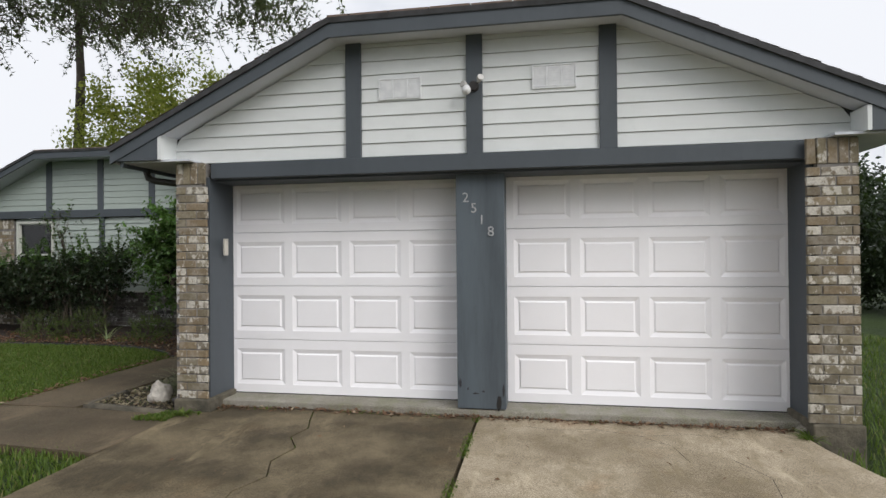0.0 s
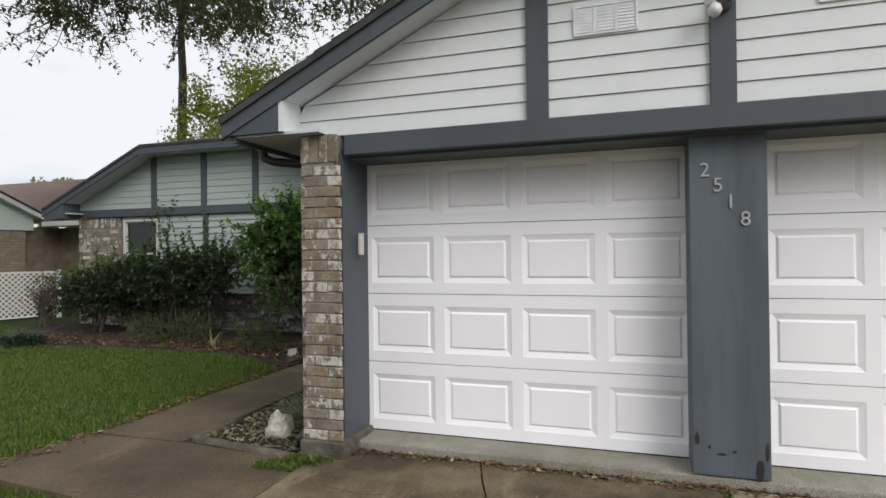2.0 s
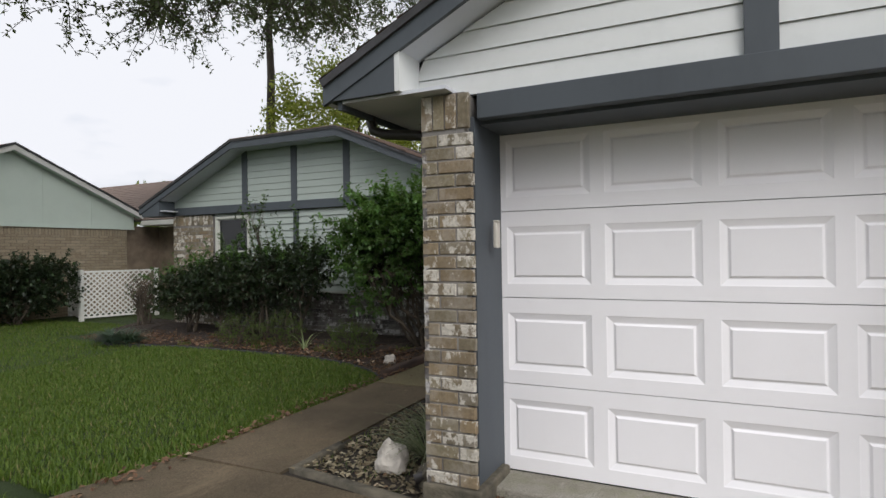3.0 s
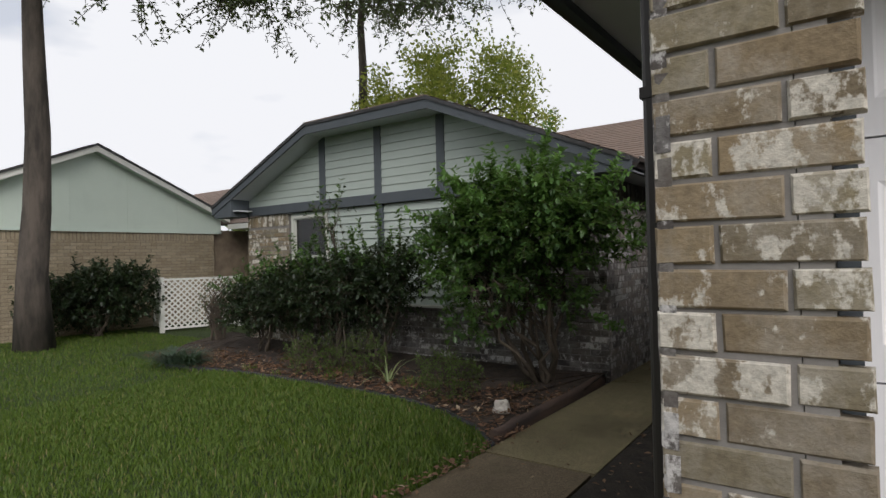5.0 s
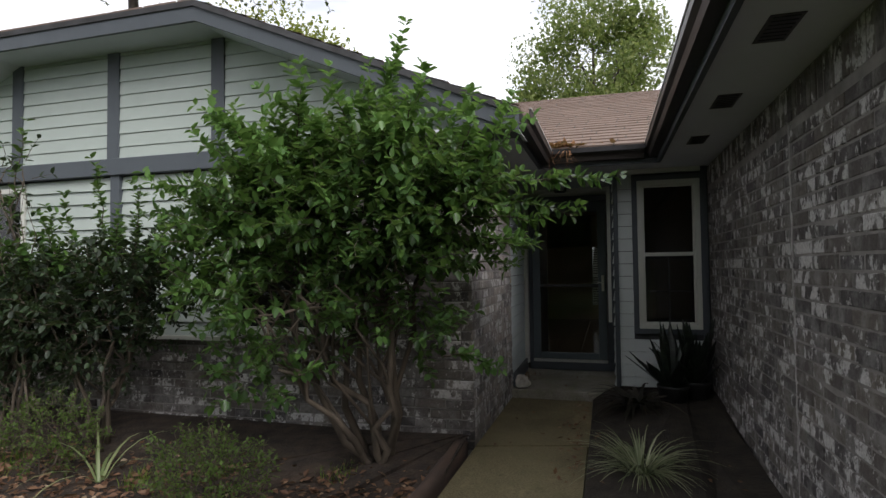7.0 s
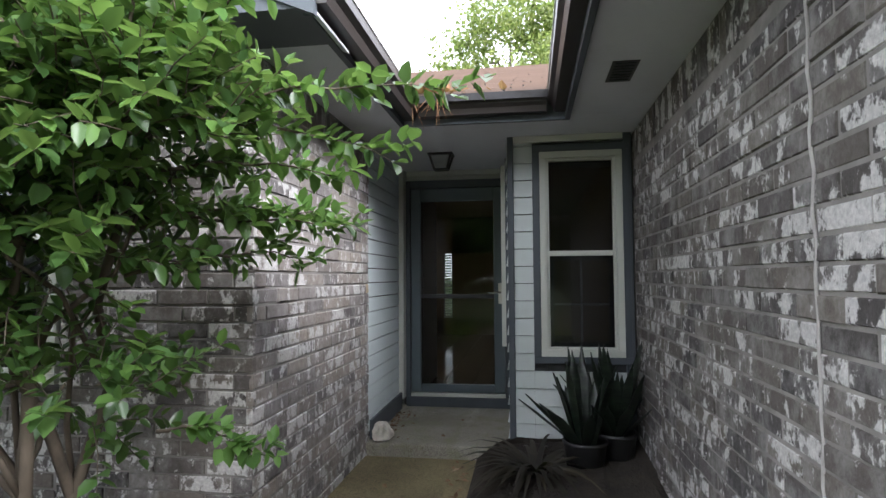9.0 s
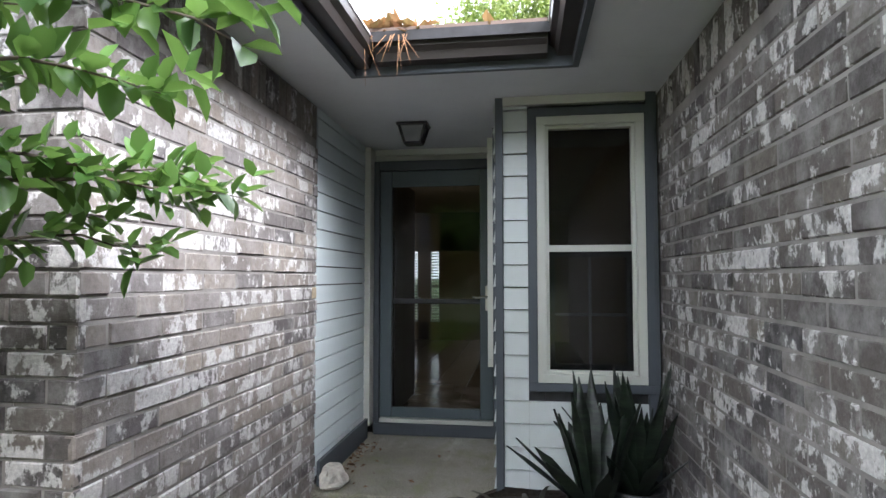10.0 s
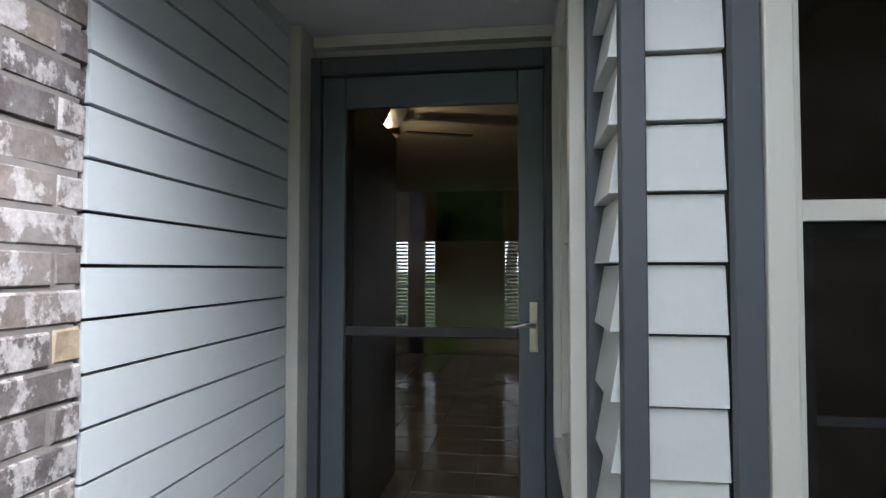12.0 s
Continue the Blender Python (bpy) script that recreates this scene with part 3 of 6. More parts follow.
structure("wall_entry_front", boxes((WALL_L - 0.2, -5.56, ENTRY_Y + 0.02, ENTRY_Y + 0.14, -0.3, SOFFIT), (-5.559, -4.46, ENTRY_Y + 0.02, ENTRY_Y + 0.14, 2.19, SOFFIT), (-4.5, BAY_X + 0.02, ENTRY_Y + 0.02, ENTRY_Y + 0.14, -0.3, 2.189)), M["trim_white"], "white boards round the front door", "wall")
structure("wall_back", boxes((WXL, -6.62, 20.0, 20.2, -0.5, 2.6), (-6.28, -6.06, 20.0, 20.2, -0.5, 2.6), (-5.88, -4.9, 20.0, 20.2, -0.5, 2.6), (-4.68, GXR, 20.0, 20.2, -0.5, 2.6), (-6.619, -4.681, 20.0, 20.2, -0.5, 0.42), (-6.619, -4.681, 20.0, 20.2, 1.72, 2.6)), M["room_wall"], "tan back wall of the house with narrow windows", "wall")
structure("wall_room_left", boxes((-7.6, -7.45, ENTRY_Y + 0.15, 20.0, 0.0, 2.6)), M["room_wall"], "tan inner wall", "wall")
structure("wall_room_right", boxes((-3.55, -3.4, ENTRY_Y - 1.0, 20.0, 0.0, 2.6)), M["room_wall"], "tan inner wall", "wall")
structure("ceiling_room", boxes((-7.6, -3.4, ENTRY_Y - 1.05, 20.0, 2.44, 2.5)), M["room_ceiling"], "plain room ceiling", "ceiling")
structure("wall_wing_inner", boxes((WXL + 0.23, WALL_L - 0.21, 13.0, 13.1, -0.3, 2.6)), M["room_wall"], "inner wall behind the wing windows", "wall")

floor = structure("floor", boxes((-7.45, -3.55, ENTRY_Y + 0.02, 20.0, 0.0, 0.092)), M["grout"], "brown tiled floor inside the front door", "floor")
tile_bm = boxes((0, 0.328, 0, 0.328, 0.092, 0.1), bevel=0.003)
tile_me = bpy.data.meshes.new("floor_tile")
tile_bm.to_mesh(tile_me)
tile_bm.free()
tile_me.materials.append(M["tile_floor"])
for i in range(8):
    for k in range(17):
        t_ob = new("floor_tile", tile_me)
        t_ob.location = (-6.62 + i * 0.336, ENTRY_Y + 0.12 + k * 0.336, 0)
        t_ob.parent = floor

# ---- lap siding boards ----
def board(parent, ends, z0, z1, plane, axis="y", mat="siding", out=-1, step=0.022):
    """One lap board. ends: its two ends at the bottom and the two at the top, along the wall."""
    (a0, b0), (a1, b1) = ends
    lo, hi = plane + out * (0.004 + step), plane + out * 0.004
    back = plane + out * -0.028
    pts = [(a0, lo, z0), (b0, lo, z0), (b1, hi, z1), (a1, hi, z1), (a0, back, z0), (b0, back, z0), (b1, back, z1), (a1, back, z1)]
    if axis == "x":
        pts = [(d, u, z) for u, d, z in pts]
    bm = bmesh.new()
    v = [bm.verts.new(p) for p in pts]
    for f in ((0, 1, 2, 3), (5, 4, 7, 6), (0, 4, 5, 1), (3, 2, 6, 7), (0, 3, 7, 4), (1, 5, 6, 2)):
        bm.faces.new([v[i] for i in f])
    bmesh.ops.recalc_face_normals(bm, faces=bm.faces)
    return part("siding_board", bm, M[mat], parent)


def gable(name, plane, eave_l, eave_r, kinks, kz, z_start, reveal, label, mat, stop_l, stop_r):
    """A clipped gable: sloping sides up to a level top, clad in lap boards over a backing panel coloured dark as the
    shade in the gaps.
    """
    (kl, kr) = kinks
    ez = 2.27
    left = lambda z: max(stop_l, eave_l + (kl - eave_l) * max(0, min(1, (z - ez) / (kz - ez))))
    right = lambda z: min(stop_r, eave_r + (kr - eave_r) * max(0, min(1, (z - ez) / (kz - ez))))
    bm = bmesh.new()
    solid(bm, [(eave_l, plane + 0.03, ez + 0.02), (eave_r, plane + 0.03, ez + 0.02), (kr, plane + 0.03, kz), (kl, plane + 0.03, kz)], (0, 0.1, 0))
    g = structure(name, bm, M["roof_edge_gap_shade"], label, "gable")
    z = z_start
    while z < kz - 0.02:
        z1 = min(z + reveal - 0.0035, kz)
        board(g, ((left(z), right(z)), (left(z1), right(z1))), z, z1, plane, mat=mat, step=0.011)
        z += reveal
    return g


gable("gable_garage", GYT + 0.02, -4.17, 2.70, (-2.02, 0.45), 3.315, 2.29, 0.1235, "white lap-sided clipped gable over the garage doors", "siding", -3.68, 2.21)
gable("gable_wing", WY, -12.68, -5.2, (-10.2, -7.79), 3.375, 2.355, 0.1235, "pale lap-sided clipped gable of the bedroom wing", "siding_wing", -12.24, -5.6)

# slate-grey half-timber trim
garage_trim = structure("trim_garage", boxes((-3.268, 1.878, GYT - 0.045, GYT + 0.03, 2.135, 2.277), bevel=0.004), M["slate"], "slate-grey header board over the garage doors", "trim")
part("header_underside", boxes((-3.28, 1.88, GYT + 0.032, DOOR_Y + 0.02, 2.115, 2.2)), M["slate"], garage_trim)
for x1 in (-1.799, -0.698, 0.428):
    part("stud", boxes((x1 - 0.142, x1, GYT - 0.022, GYT + 0.03, 2.279, 3.32), bevel=0.003), M["slate"], garage_trim)
part("jamb", boxes((-3.32, -3.288, GYB + 0.07, DOOR_Y + 0.02, 0.02, 2.15)), M["slate"], garage_trim)
part("jamb", boxes((1.872, 1.9, GYB + 0.07, DOOR_Y + 0.02, 0.02, 2.15)), M["slate"], garage_trim)
wing_trim = structure("trim_wing", boxes((WXL - 0.05, WALL_L, WY - 0.045, WY + 0.03, 2.21, 2.365), bevel=0.004), M["slate"], "slate-grey band and studs on the wing front", "trim")
for x1 in (-10.17, -8.965, -7.8):
    part("stud", boxes((x1 - 0.135, x1, WY - 0.025, WY + 0.03, 2.366, 3.39), bevel=0.003), M["slate"], wing_trim)
part("batten", boxes((-9.06, -8.96, WY - 0.02, WY + 0.03, 0.72, 2.208)), M["slate"], wing_trim)

# wing siding between the windows
wing_front = bpy.data.objects["wall_wing_front"]
z = 0.72
while z < 2.19:
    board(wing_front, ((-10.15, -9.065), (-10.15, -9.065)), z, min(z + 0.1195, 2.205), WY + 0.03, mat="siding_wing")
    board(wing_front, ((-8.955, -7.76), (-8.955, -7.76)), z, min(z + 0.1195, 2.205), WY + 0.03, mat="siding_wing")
    z += 0.1235
part("sill_board", boxes((-10.15, -7.76, WY - 0.03, WY + 0.05, 0.685, 0.72)), M["trim_white"], wing_front)

# entry siding: left wall, bay side and bay front
entry_left = bpy.data.objects["wall_entry_left"]
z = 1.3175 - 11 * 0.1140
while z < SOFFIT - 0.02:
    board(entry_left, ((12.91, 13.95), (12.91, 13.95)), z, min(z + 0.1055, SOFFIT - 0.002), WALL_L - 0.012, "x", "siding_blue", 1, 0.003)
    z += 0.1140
bay_side, bay_front = bpy.data.objects["wall_entry_bay_side"], bpy.data.objects["wall_entry_bay_front"]
z = 1.3205 - 11 * 0.1281
while z < SOFFIT - 0.02:
    z1 = min(z + 0.1222, SOFFIT - 0.002)
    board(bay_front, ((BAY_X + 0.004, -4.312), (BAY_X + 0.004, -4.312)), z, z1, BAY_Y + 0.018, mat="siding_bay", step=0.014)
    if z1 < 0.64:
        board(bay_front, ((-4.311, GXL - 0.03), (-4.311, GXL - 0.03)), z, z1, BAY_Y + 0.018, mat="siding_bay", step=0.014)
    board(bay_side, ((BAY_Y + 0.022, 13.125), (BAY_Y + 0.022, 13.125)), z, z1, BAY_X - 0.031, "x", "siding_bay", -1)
    z += 0.1281
entry_trim = structure("trim_entry", boxes((BAY_X - 0.041, BAY_X + 0.003, BAY_Y - 0.022, BAY_Y + 0.02, -0.12, SOFFIT - 0.002), bevel=0.004), M["slate"], "slate-grey corner boards of the window bay", "trim")
part("corner_board", boxes((-3.66, GXL - 0.012, BAY_Y - 0.02, BAY_Y + 0.03, -0.12, SOFFIT - 0.002)), M["slate"], entry_trim)
part("base_board", boxes((WALL_L + 0.003, WALL_L + 0.022, 12.92, 13.963, 0.002, 0.15)), M["slate"], entry_trim)
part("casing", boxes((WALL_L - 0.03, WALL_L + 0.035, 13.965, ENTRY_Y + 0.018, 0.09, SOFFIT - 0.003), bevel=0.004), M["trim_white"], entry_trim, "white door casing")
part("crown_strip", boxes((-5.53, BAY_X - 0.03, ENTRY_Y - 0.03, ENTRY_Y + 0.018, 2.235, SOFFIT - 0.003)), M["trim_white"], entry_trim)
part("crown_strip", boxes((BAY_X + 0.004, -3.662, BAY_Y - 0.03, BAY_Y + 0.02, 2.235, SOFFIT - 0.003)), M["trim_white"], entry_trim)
part("threshold", boxes((-5.53, BAY_X - 0.02, ENTRY_Y - 0.06, ENTRY_Y + 0.14, 0.002, 0.095), bevel=0.006), M["slate"], entry_trim)


# ---- soffits, fascias, roofs ----
def roof_slope(name, corners, label, rows_n, kind_parent=None):
    """corners: eave start, eave end, ridge end, ridge start. A deck with overlapping shingle courses, each cut in strips."""
    e0, e1, r1, r0 = [Vector(c) for c in corners]
    nrm = (e1 - e0).cross(r0 - e0).normalized()
    if nrm.z < 0:
        nrm = -nrm
    bm = bmesh.new()
    solid(bm, [e0, e1, r1, r0], -nrm * 0.045)
    deck = structure(name, bm, M["roof_edge_gap_shade"], label, "roof")
    vs, fs = [], []
    for i in range(rows_n):
        a, b = i / rows_n, min(1.0, (i + 1.15) / rows_n)
        p0, p1 = e0.lerp(r0, a), e1.lerp(r1, a)
        q0, q1 = e0.lerp(r0, b), e1.lerp(r1, b)
        n = max(2, int((p1 - p0).length / 0.33))
        shift = rng.random()
        for k in range(n + 1):
            s, t = max(0, (k - shift) / n), min(1, (k + 1 - shift) / n)
            if t - s < 1e-3:
                continue
            lift = 0.012 + 0.005 * rng.random()
            lo0, lo1, hi0, hi1 = p0.lerp(p1, s) + nrm * lift, p0.lerp(p1, t - 0.012 / max(1, n) * 3) + nrm * lift, q0.lerp(q1, s) + nrm * 0.002, q0.lerp(q1, t) + nrm * 0.002
            j = len(vs)
            vs += [tuple(lo0), tuple(lo1), tuple(hi1), tuple(hi0), tuple(lo0 - nrm * lift), tuple(lo1 - nrm * lift)]
            fs += [(j, j + 1, j + 2, j + 3), (j + 4, j + 5, j + 1, j)]
    sh = new("shingles", raw_mesh("shingles", vs, fs, M["shingle"]))
    sh.parent = deck
    tagged(sh, "brown asphalt shingle courses", kind="stuff")
    return deck


# garage roof: eaves at 2.43, clipped at the front kinks
GEL, GER, GEZ, GRX = -4.13, 2.62, 2.42, -0.78
g_ridge_z = 3.72
gy0 = 5.58
roof_slope("roof_garage_left", [(GEL - 0.06, gy0, GEZ + 0.005), (GEL - 0.06, 12.2, GEZ + 0.005), (-2.02, 12.2, 3.47), (-2.02, gy0, 3.47)], "brown shingle roof over the garage", 16)
roof_slope("roof_garage_left_top", [(-2.02, gy0, 3.47), (-2.02, 16.0, 3.47), (GRX, 16.0, g_ridge_z), (GRX, gy0 + 1.3, g_ridge_z)], "brown shingle roof over the garage", 9)
roof_slope("roof_garage_right", [(GER + 0.1, 20, GEZ), (GER + 0.1, gy0, GEZ), (0.45, gy0, 3.47), (0.45, 20, 3.47)], "brown shingle roof over the garage", 16)
roof_slope("roof_garage_right_top", [(0.45, 20, 3.47), (0.45, gy0, 3.47), (GRX, gy0 + 1.3, g_ridge_z), (GRX, 20, g_ridge_z)], "brown shingle roof over the garage", 9)
roof_slope("roof_garage_clip", [(-2.02, gy0, 3.47), (0.45, gy0, 3.47), (GRX + 0.01, gy0 + 1.3, g_ridge_z), (GRX - 0.01, gy0 + 1.3, g_ridge_z)], "brown shingle hip over the clipped gable", 9)
# wing roof
WEL, WER, WEZ = -12.75, -5.13, 2.40
wy0 = 10.62
roof_slope("roof_wing_left", [(WEL, 20, WEZ), (WEL, wy0, WEZ), (-10.2, wy0, 3.53), (-10.2, 20, 3.53)], "brown shingle roof of the bedroom wing", 16)
roof_slope("roof_wing_right", [(WER, wy0, WEZ), (WER, 12.2, WEZ), (-7.79, 12.2, 3.53), (-7.79, wy0, 3.53)], "brown shingle roof of the bedroom wing", 16)
roof_slope("roof_wing_left_top", [(-10.2, 20, 3.53), (-10.2, wy0, 3.53), (-9.0, wy0 + 1.2, 3.69), (-9.0, 20, 3.69)], "brown shingle roof of the bedroom wing", 8)
roof_slope("roof_wing_right_top", [(-7.79, wy0, 3.53), (-7.79, 16.4, 3.53), (-9.0, 16.4, 3.69), (-9.0, wy0 + 1.2, 3.69)], "brown shingle roof of the bedroom wing", 8)
roof_slope("roof_wing_clip", [(-10.2, wy0, 3.53), (-7.79, wy0, 3.53), (-8.99, wy0 + 1.2, 3.69), (-9.01, wy0 + 1.2, 3.69)], "brown shingle hip over the clipped gable", 8)
# main roof over the entry
roof_slope("roof_main", [(-9.6, 12.16, 2.40), (1.0, 12.16, 2.40), (1.0, 16.1, 4.02), (-9.6, 16.1, 4.02)], "weathered brown shingle roof over the entry", 26)
roof_slope("roof_main_back", [(2.7, 20.6, 2.40), (WEL, 20.6, 2.40), (WEL, 16.1, 4.02), (2.7, 16.1, 4.02)], "brown shingle roof at the back", 14)

# soffits
structure("ceiling_soffit_garage", boxes((GEL + 0.06, GXL + 0.2, GYB - 0.09, 12.34, SOFFIT, SOFFIT + 0.02)), M["soffit"], "grey boarded soffit along the garage wall", "soffit")
structure("ceiling_soffit_garage_far", boxes((GXR - 0.2, GER, 5.66, 18, SOFFIT, SOFFIT + 0.02)), M["soffit"], "grey boarded soffit", "soffit")
structure("ceiling_soffit_wing", boxes((WALL_L - 0.2, WER - 0.03, WY - 0.36, 12.34, SOFFIT, SOFFIT + 0.02)), M["soffit"], "grey boarded soffit along the wing wall", "soffit")
structure("ceiling_soffit_wing_far", boxes((WEL + 0.03, WXL + 0.2, WY - 0.36, 19, SOFFIT, SOFFIT + 0.02)), M["soffit"], "grey boarded soffit", "soffit")
structure("ceiling_porch", boxes((WALL_L - 0.1, GXL + 0.1, 12.342, ENTRY_Y + 0.1, SOFFIT, SOFFIT + 0.02)), M["soffit"], "grey painted porch ceiling over the front door", "ceiling")


def rake(name, x0, z0, x1, z1, y0, y1, h, label):
    bm = bmesh.new()
    solid(bm, [(x0, y0, z0 - h), (x1, y0, z1 - h), (x1, y0, z1), (x0, y0, z0)], (0, 0.03, 0))
    ob = structure(name, bm, M["slate"], label, "fascia")
    bm = bmesh.new()
    solid(bm, [(x0, y0 + 0.031, z0 - h + 0.012), (x1, y0 + 0.031, z1 - h + 0.012), (x1, y1, z1 - h + 0.012), (x0, y1, z0 - h + 0.012)], (0, 0, 0.012))
    part("rake_soffit", bm, M["soffit"], ob, "grey rake soffit board")
    return ob


lab = "slate-grey barge board along the gable"
rake("fascia_garage_left", GEL - 0.05, GEZ - 0.01, -2.02, 3.44, 5.60, GYT + 0.03, 0.135, lab)
rake("fascia_garage_top", -2.02, 3.44, 0.45, 3.44, 5.60, GYT + 0.03, 0.135, lab)
rake("fascia_garage_right", 0.45, 3.44, GER + 0.09, GEZ - 0.02, 5.60, GYT + 0.03, 0.135, lab)
rake("fascia_wing_left", WEL, WEZ - 0.03, -10.2, 3.50, 10.64, WY + 0.01, 0.135, lab)
rake("fascia_wing_top", -10.2, 3.50, -7.79, 3.50, 10.64, WY + 0.01, 0.135, lab)
rake("fascia_wing_right", -7.79, 3.50, WER, WEZ - 0.03, 10.64, WY + 0.01, 0.135, lab)
# boxed eave returns
for nm, pts, y0, y1, sx, sw in (("fascia_return_garage", [(GEL - 0.02, 2.30), (-3.69, 2.30), (-3.69, 2.57), (GEL - 0.02, 2.36)], 5.612, GYB, -3.69, 0.03),
                                ("fascia_return_garage_far", [(GER + 0.03, 2.30), (2.22, 2.30), (2.22, 2.52), (GER + 0.03, 2.34)], 5.612, GYB, 2.19, 0.03),
                                ("fascia_return_wing_far", [(WEL + 0.06, 2.19), (-12.2, 2.19), (-12.2, 2.55), (WEL + 0.06, 2.30)], 10.655, WY - 0.05, -12.2, 0.02),
                                ("fascia_return_wing", [(WER - 0.02, 2.27), (-5.6, 2.27), (-5.6, 2.50), (WER - 0.02, 2.33)], 10.655, WY - 0.05, -5.62, 0.02)):
    bm = bmesh.new()
    solid(bm, [(x, y0, zz) for x, zz in pts], (0, y1 - y0, 0))
    ret = structure(nm, bm, M["slate"], "slate-grey boxed eave return", "fascia")
    part("return_end", boxes((sx, sx + sw, y0, GYT + 0.02 if "garage" in nm else WY - 0.02, pts[0][1] + 0.002, pts[2][1] - 0.03)), M["siding" if "garage" in nm else "slate"], ret, "painted end of the return")
structure("fascia_garage_eave", boxes((GEL + 0.03, GEL + 0.06, 5.64, 12.32, 2.25, 2.405)), M["slate"], "dark eave board above the walk", "fascia")
structure("fascia_wing_eave", boxes((WER - 0.06, WER - 0.03, 10.68, 12.32, 2.25, 2.385)), M["slate"], "dark eave board above the walk", "fascia")
structure("fascia_entry_eave", boxes((WER - 0.06, GEL + 0.06, 12.321, 12.35, 2.25, 2.40)), M["slate"], "dark eave board above the walk", "fascia")


def gutter(name, a, b, side, label):
    """A K-shaped gutter from a to b, its open trough on the given side."""
    a, b = Vector(a), Vector(b)
    s = Vector(side)
    prof = [(0.0, 0.0), (0.07, 0.0), (0.085, 0.035), (0.11, 0.055), (0.115, 0.105), (0.103, 0.105), (0.098, 0.062), (0.073, 0.042), (0.06, 0.012), (0.01, 0.012), (0.01, 0.105), (0.0, 0.105)]
    g = tagged(new(name), label, "gutter", kind="structure")
    bm = bmesh.new()
    solid(bm, [a + s * u + Vector((0, 0, w)) for u, w in prof], b - a)
    part("trough", bm, M["gutter"], g)
    bm = bmesh.new()
    solid(bm, [a + s * u + Vector((0, 0, w)) for u, w in ((0.112, 0.098), (0.119, 0.098), (0.119, 0.11), (0.1, 0.11))], b - a)
    part("lip", bm, M["gutter_lip"], g, "pale weathered gutter lip")
    return g


gutter("gutter_garage", (GEL + 0.03, 5.66, 2.30), (GEL + 0.03, 12.32, 2.30), (-1, 0, 0), "brown metal gutter over the walk")
gutter("gutter_wing", (WER - 0.03, 10.66, 2.285), (WER - 0.03, 12.32, 2.285), (1, 0, 0), "brown metal gutter over the walk")
gutter("gutter_entry", (WER + 0.09, 12.32, 2.29), (GEL - 0.09, 12.32, 2.29), (0, -1, 0), "brown metal gutter full of pine needles")


# ---- garage doors ----
def panel_mesh(w, h):
    """A raised field inside a moulded, sunken border; the front looks to -y."""
    bm = bmesh.new()
    rings = []
    for inset, d in ((0.0, 0.0), (0.006, 0.003), (0.036, 0.013), (0.042, 0.013), (0.054, 0.004)):
        rings.append([bm.verts.new((x, d, zz)) for x, zz in ((inset, inset), (w - inset, inset), (w - inset, h - inset), (inset, h - inset))])
    for a, b in zip(rings, rings[1:]):
        for k in range(4):
            bm.faces.new((a[k], a[(k + 1) % 4], b[(k + 1) % 4], b[k]))
    bm.faces.new(rings[-1])
    bmesh.ops.recalc_face_normals(bm, faces=bm.faces)
    if sum(f.normal.y for f in bm.faces) > 0:
        bmesh.ops.reverse_faces(bm, faces=bm.faces)
    me = bpy.data.meshes.new("panel")
    bm.to_mesh(me)
    bm.free()
    me.materials.append(M["door_white"])
    return me


def garage_door(x0, x1, first, pitch, label):
    door = thing("garage_door", label, "garage door", (x0, DOOR_Y, 0.035), "garage doors")
    pw, ph = 0.515, 0.355
    pm = panel_mesh(pw, ph)
    for s in range(4):
        zb = 0.035 + s * 0.535
        zt = zb + 0.530
        p0, p1 = zb + 0.082, zb + 0.082 + ph
        xs = [first + pitch * k for k in range(4)]
        bm = bmesh.new()
        box(bm, x0, x1, DOOR_Y, DOOR_Y + 0.04, zb, p0)
        box(bm, x0, x1, DOOR_Y, DOOR_Y + 0.04, p1, zt)
        edges = [x0] + [e for x in xs for e in (x, x + pw)] + [x1]
        for a, b in zip(edges[0::2], edges[1::2]):
            box(bm, a, b, DOOR_Y, DOOR_Y + 0.04, p0, p1)
        bmesh.ops.remove_doubles(bm, verts=bm.verts, dist=0.0005)
        sec = lpart("section", bm, M["door_white"], door)
        for x in xs:
            po = new("panel", pm)
            po.parent = sec
            po.location = (x, DOOR_Y, p0)
            po.matrix_parent_inverse = Matrix.Identity(4)
    lpart("bottom_seal", boxes((x0, x1, DOOR_Y + 0.005, DOOR_Y + 0.035, 0.0255, 0.034)), M["lamp_metal"], door, "black rubber seal")
    return door


garage_door(-3.40, -0.80, -3.25, 0.597, "white four-section garage door with raised panels, closed")
garage_door(-0.66, 1.98, -0.46, 0.597, "white four-section garage door with raised panels, closed")
structure("wall_garage_back", boxes((-3.36, 1.95, DOOR_Y + 0.06, DOOR_Y + 0.12, 0.02, 2.3)), M["soffit"], "plain backing behind the garage doors", "wall")

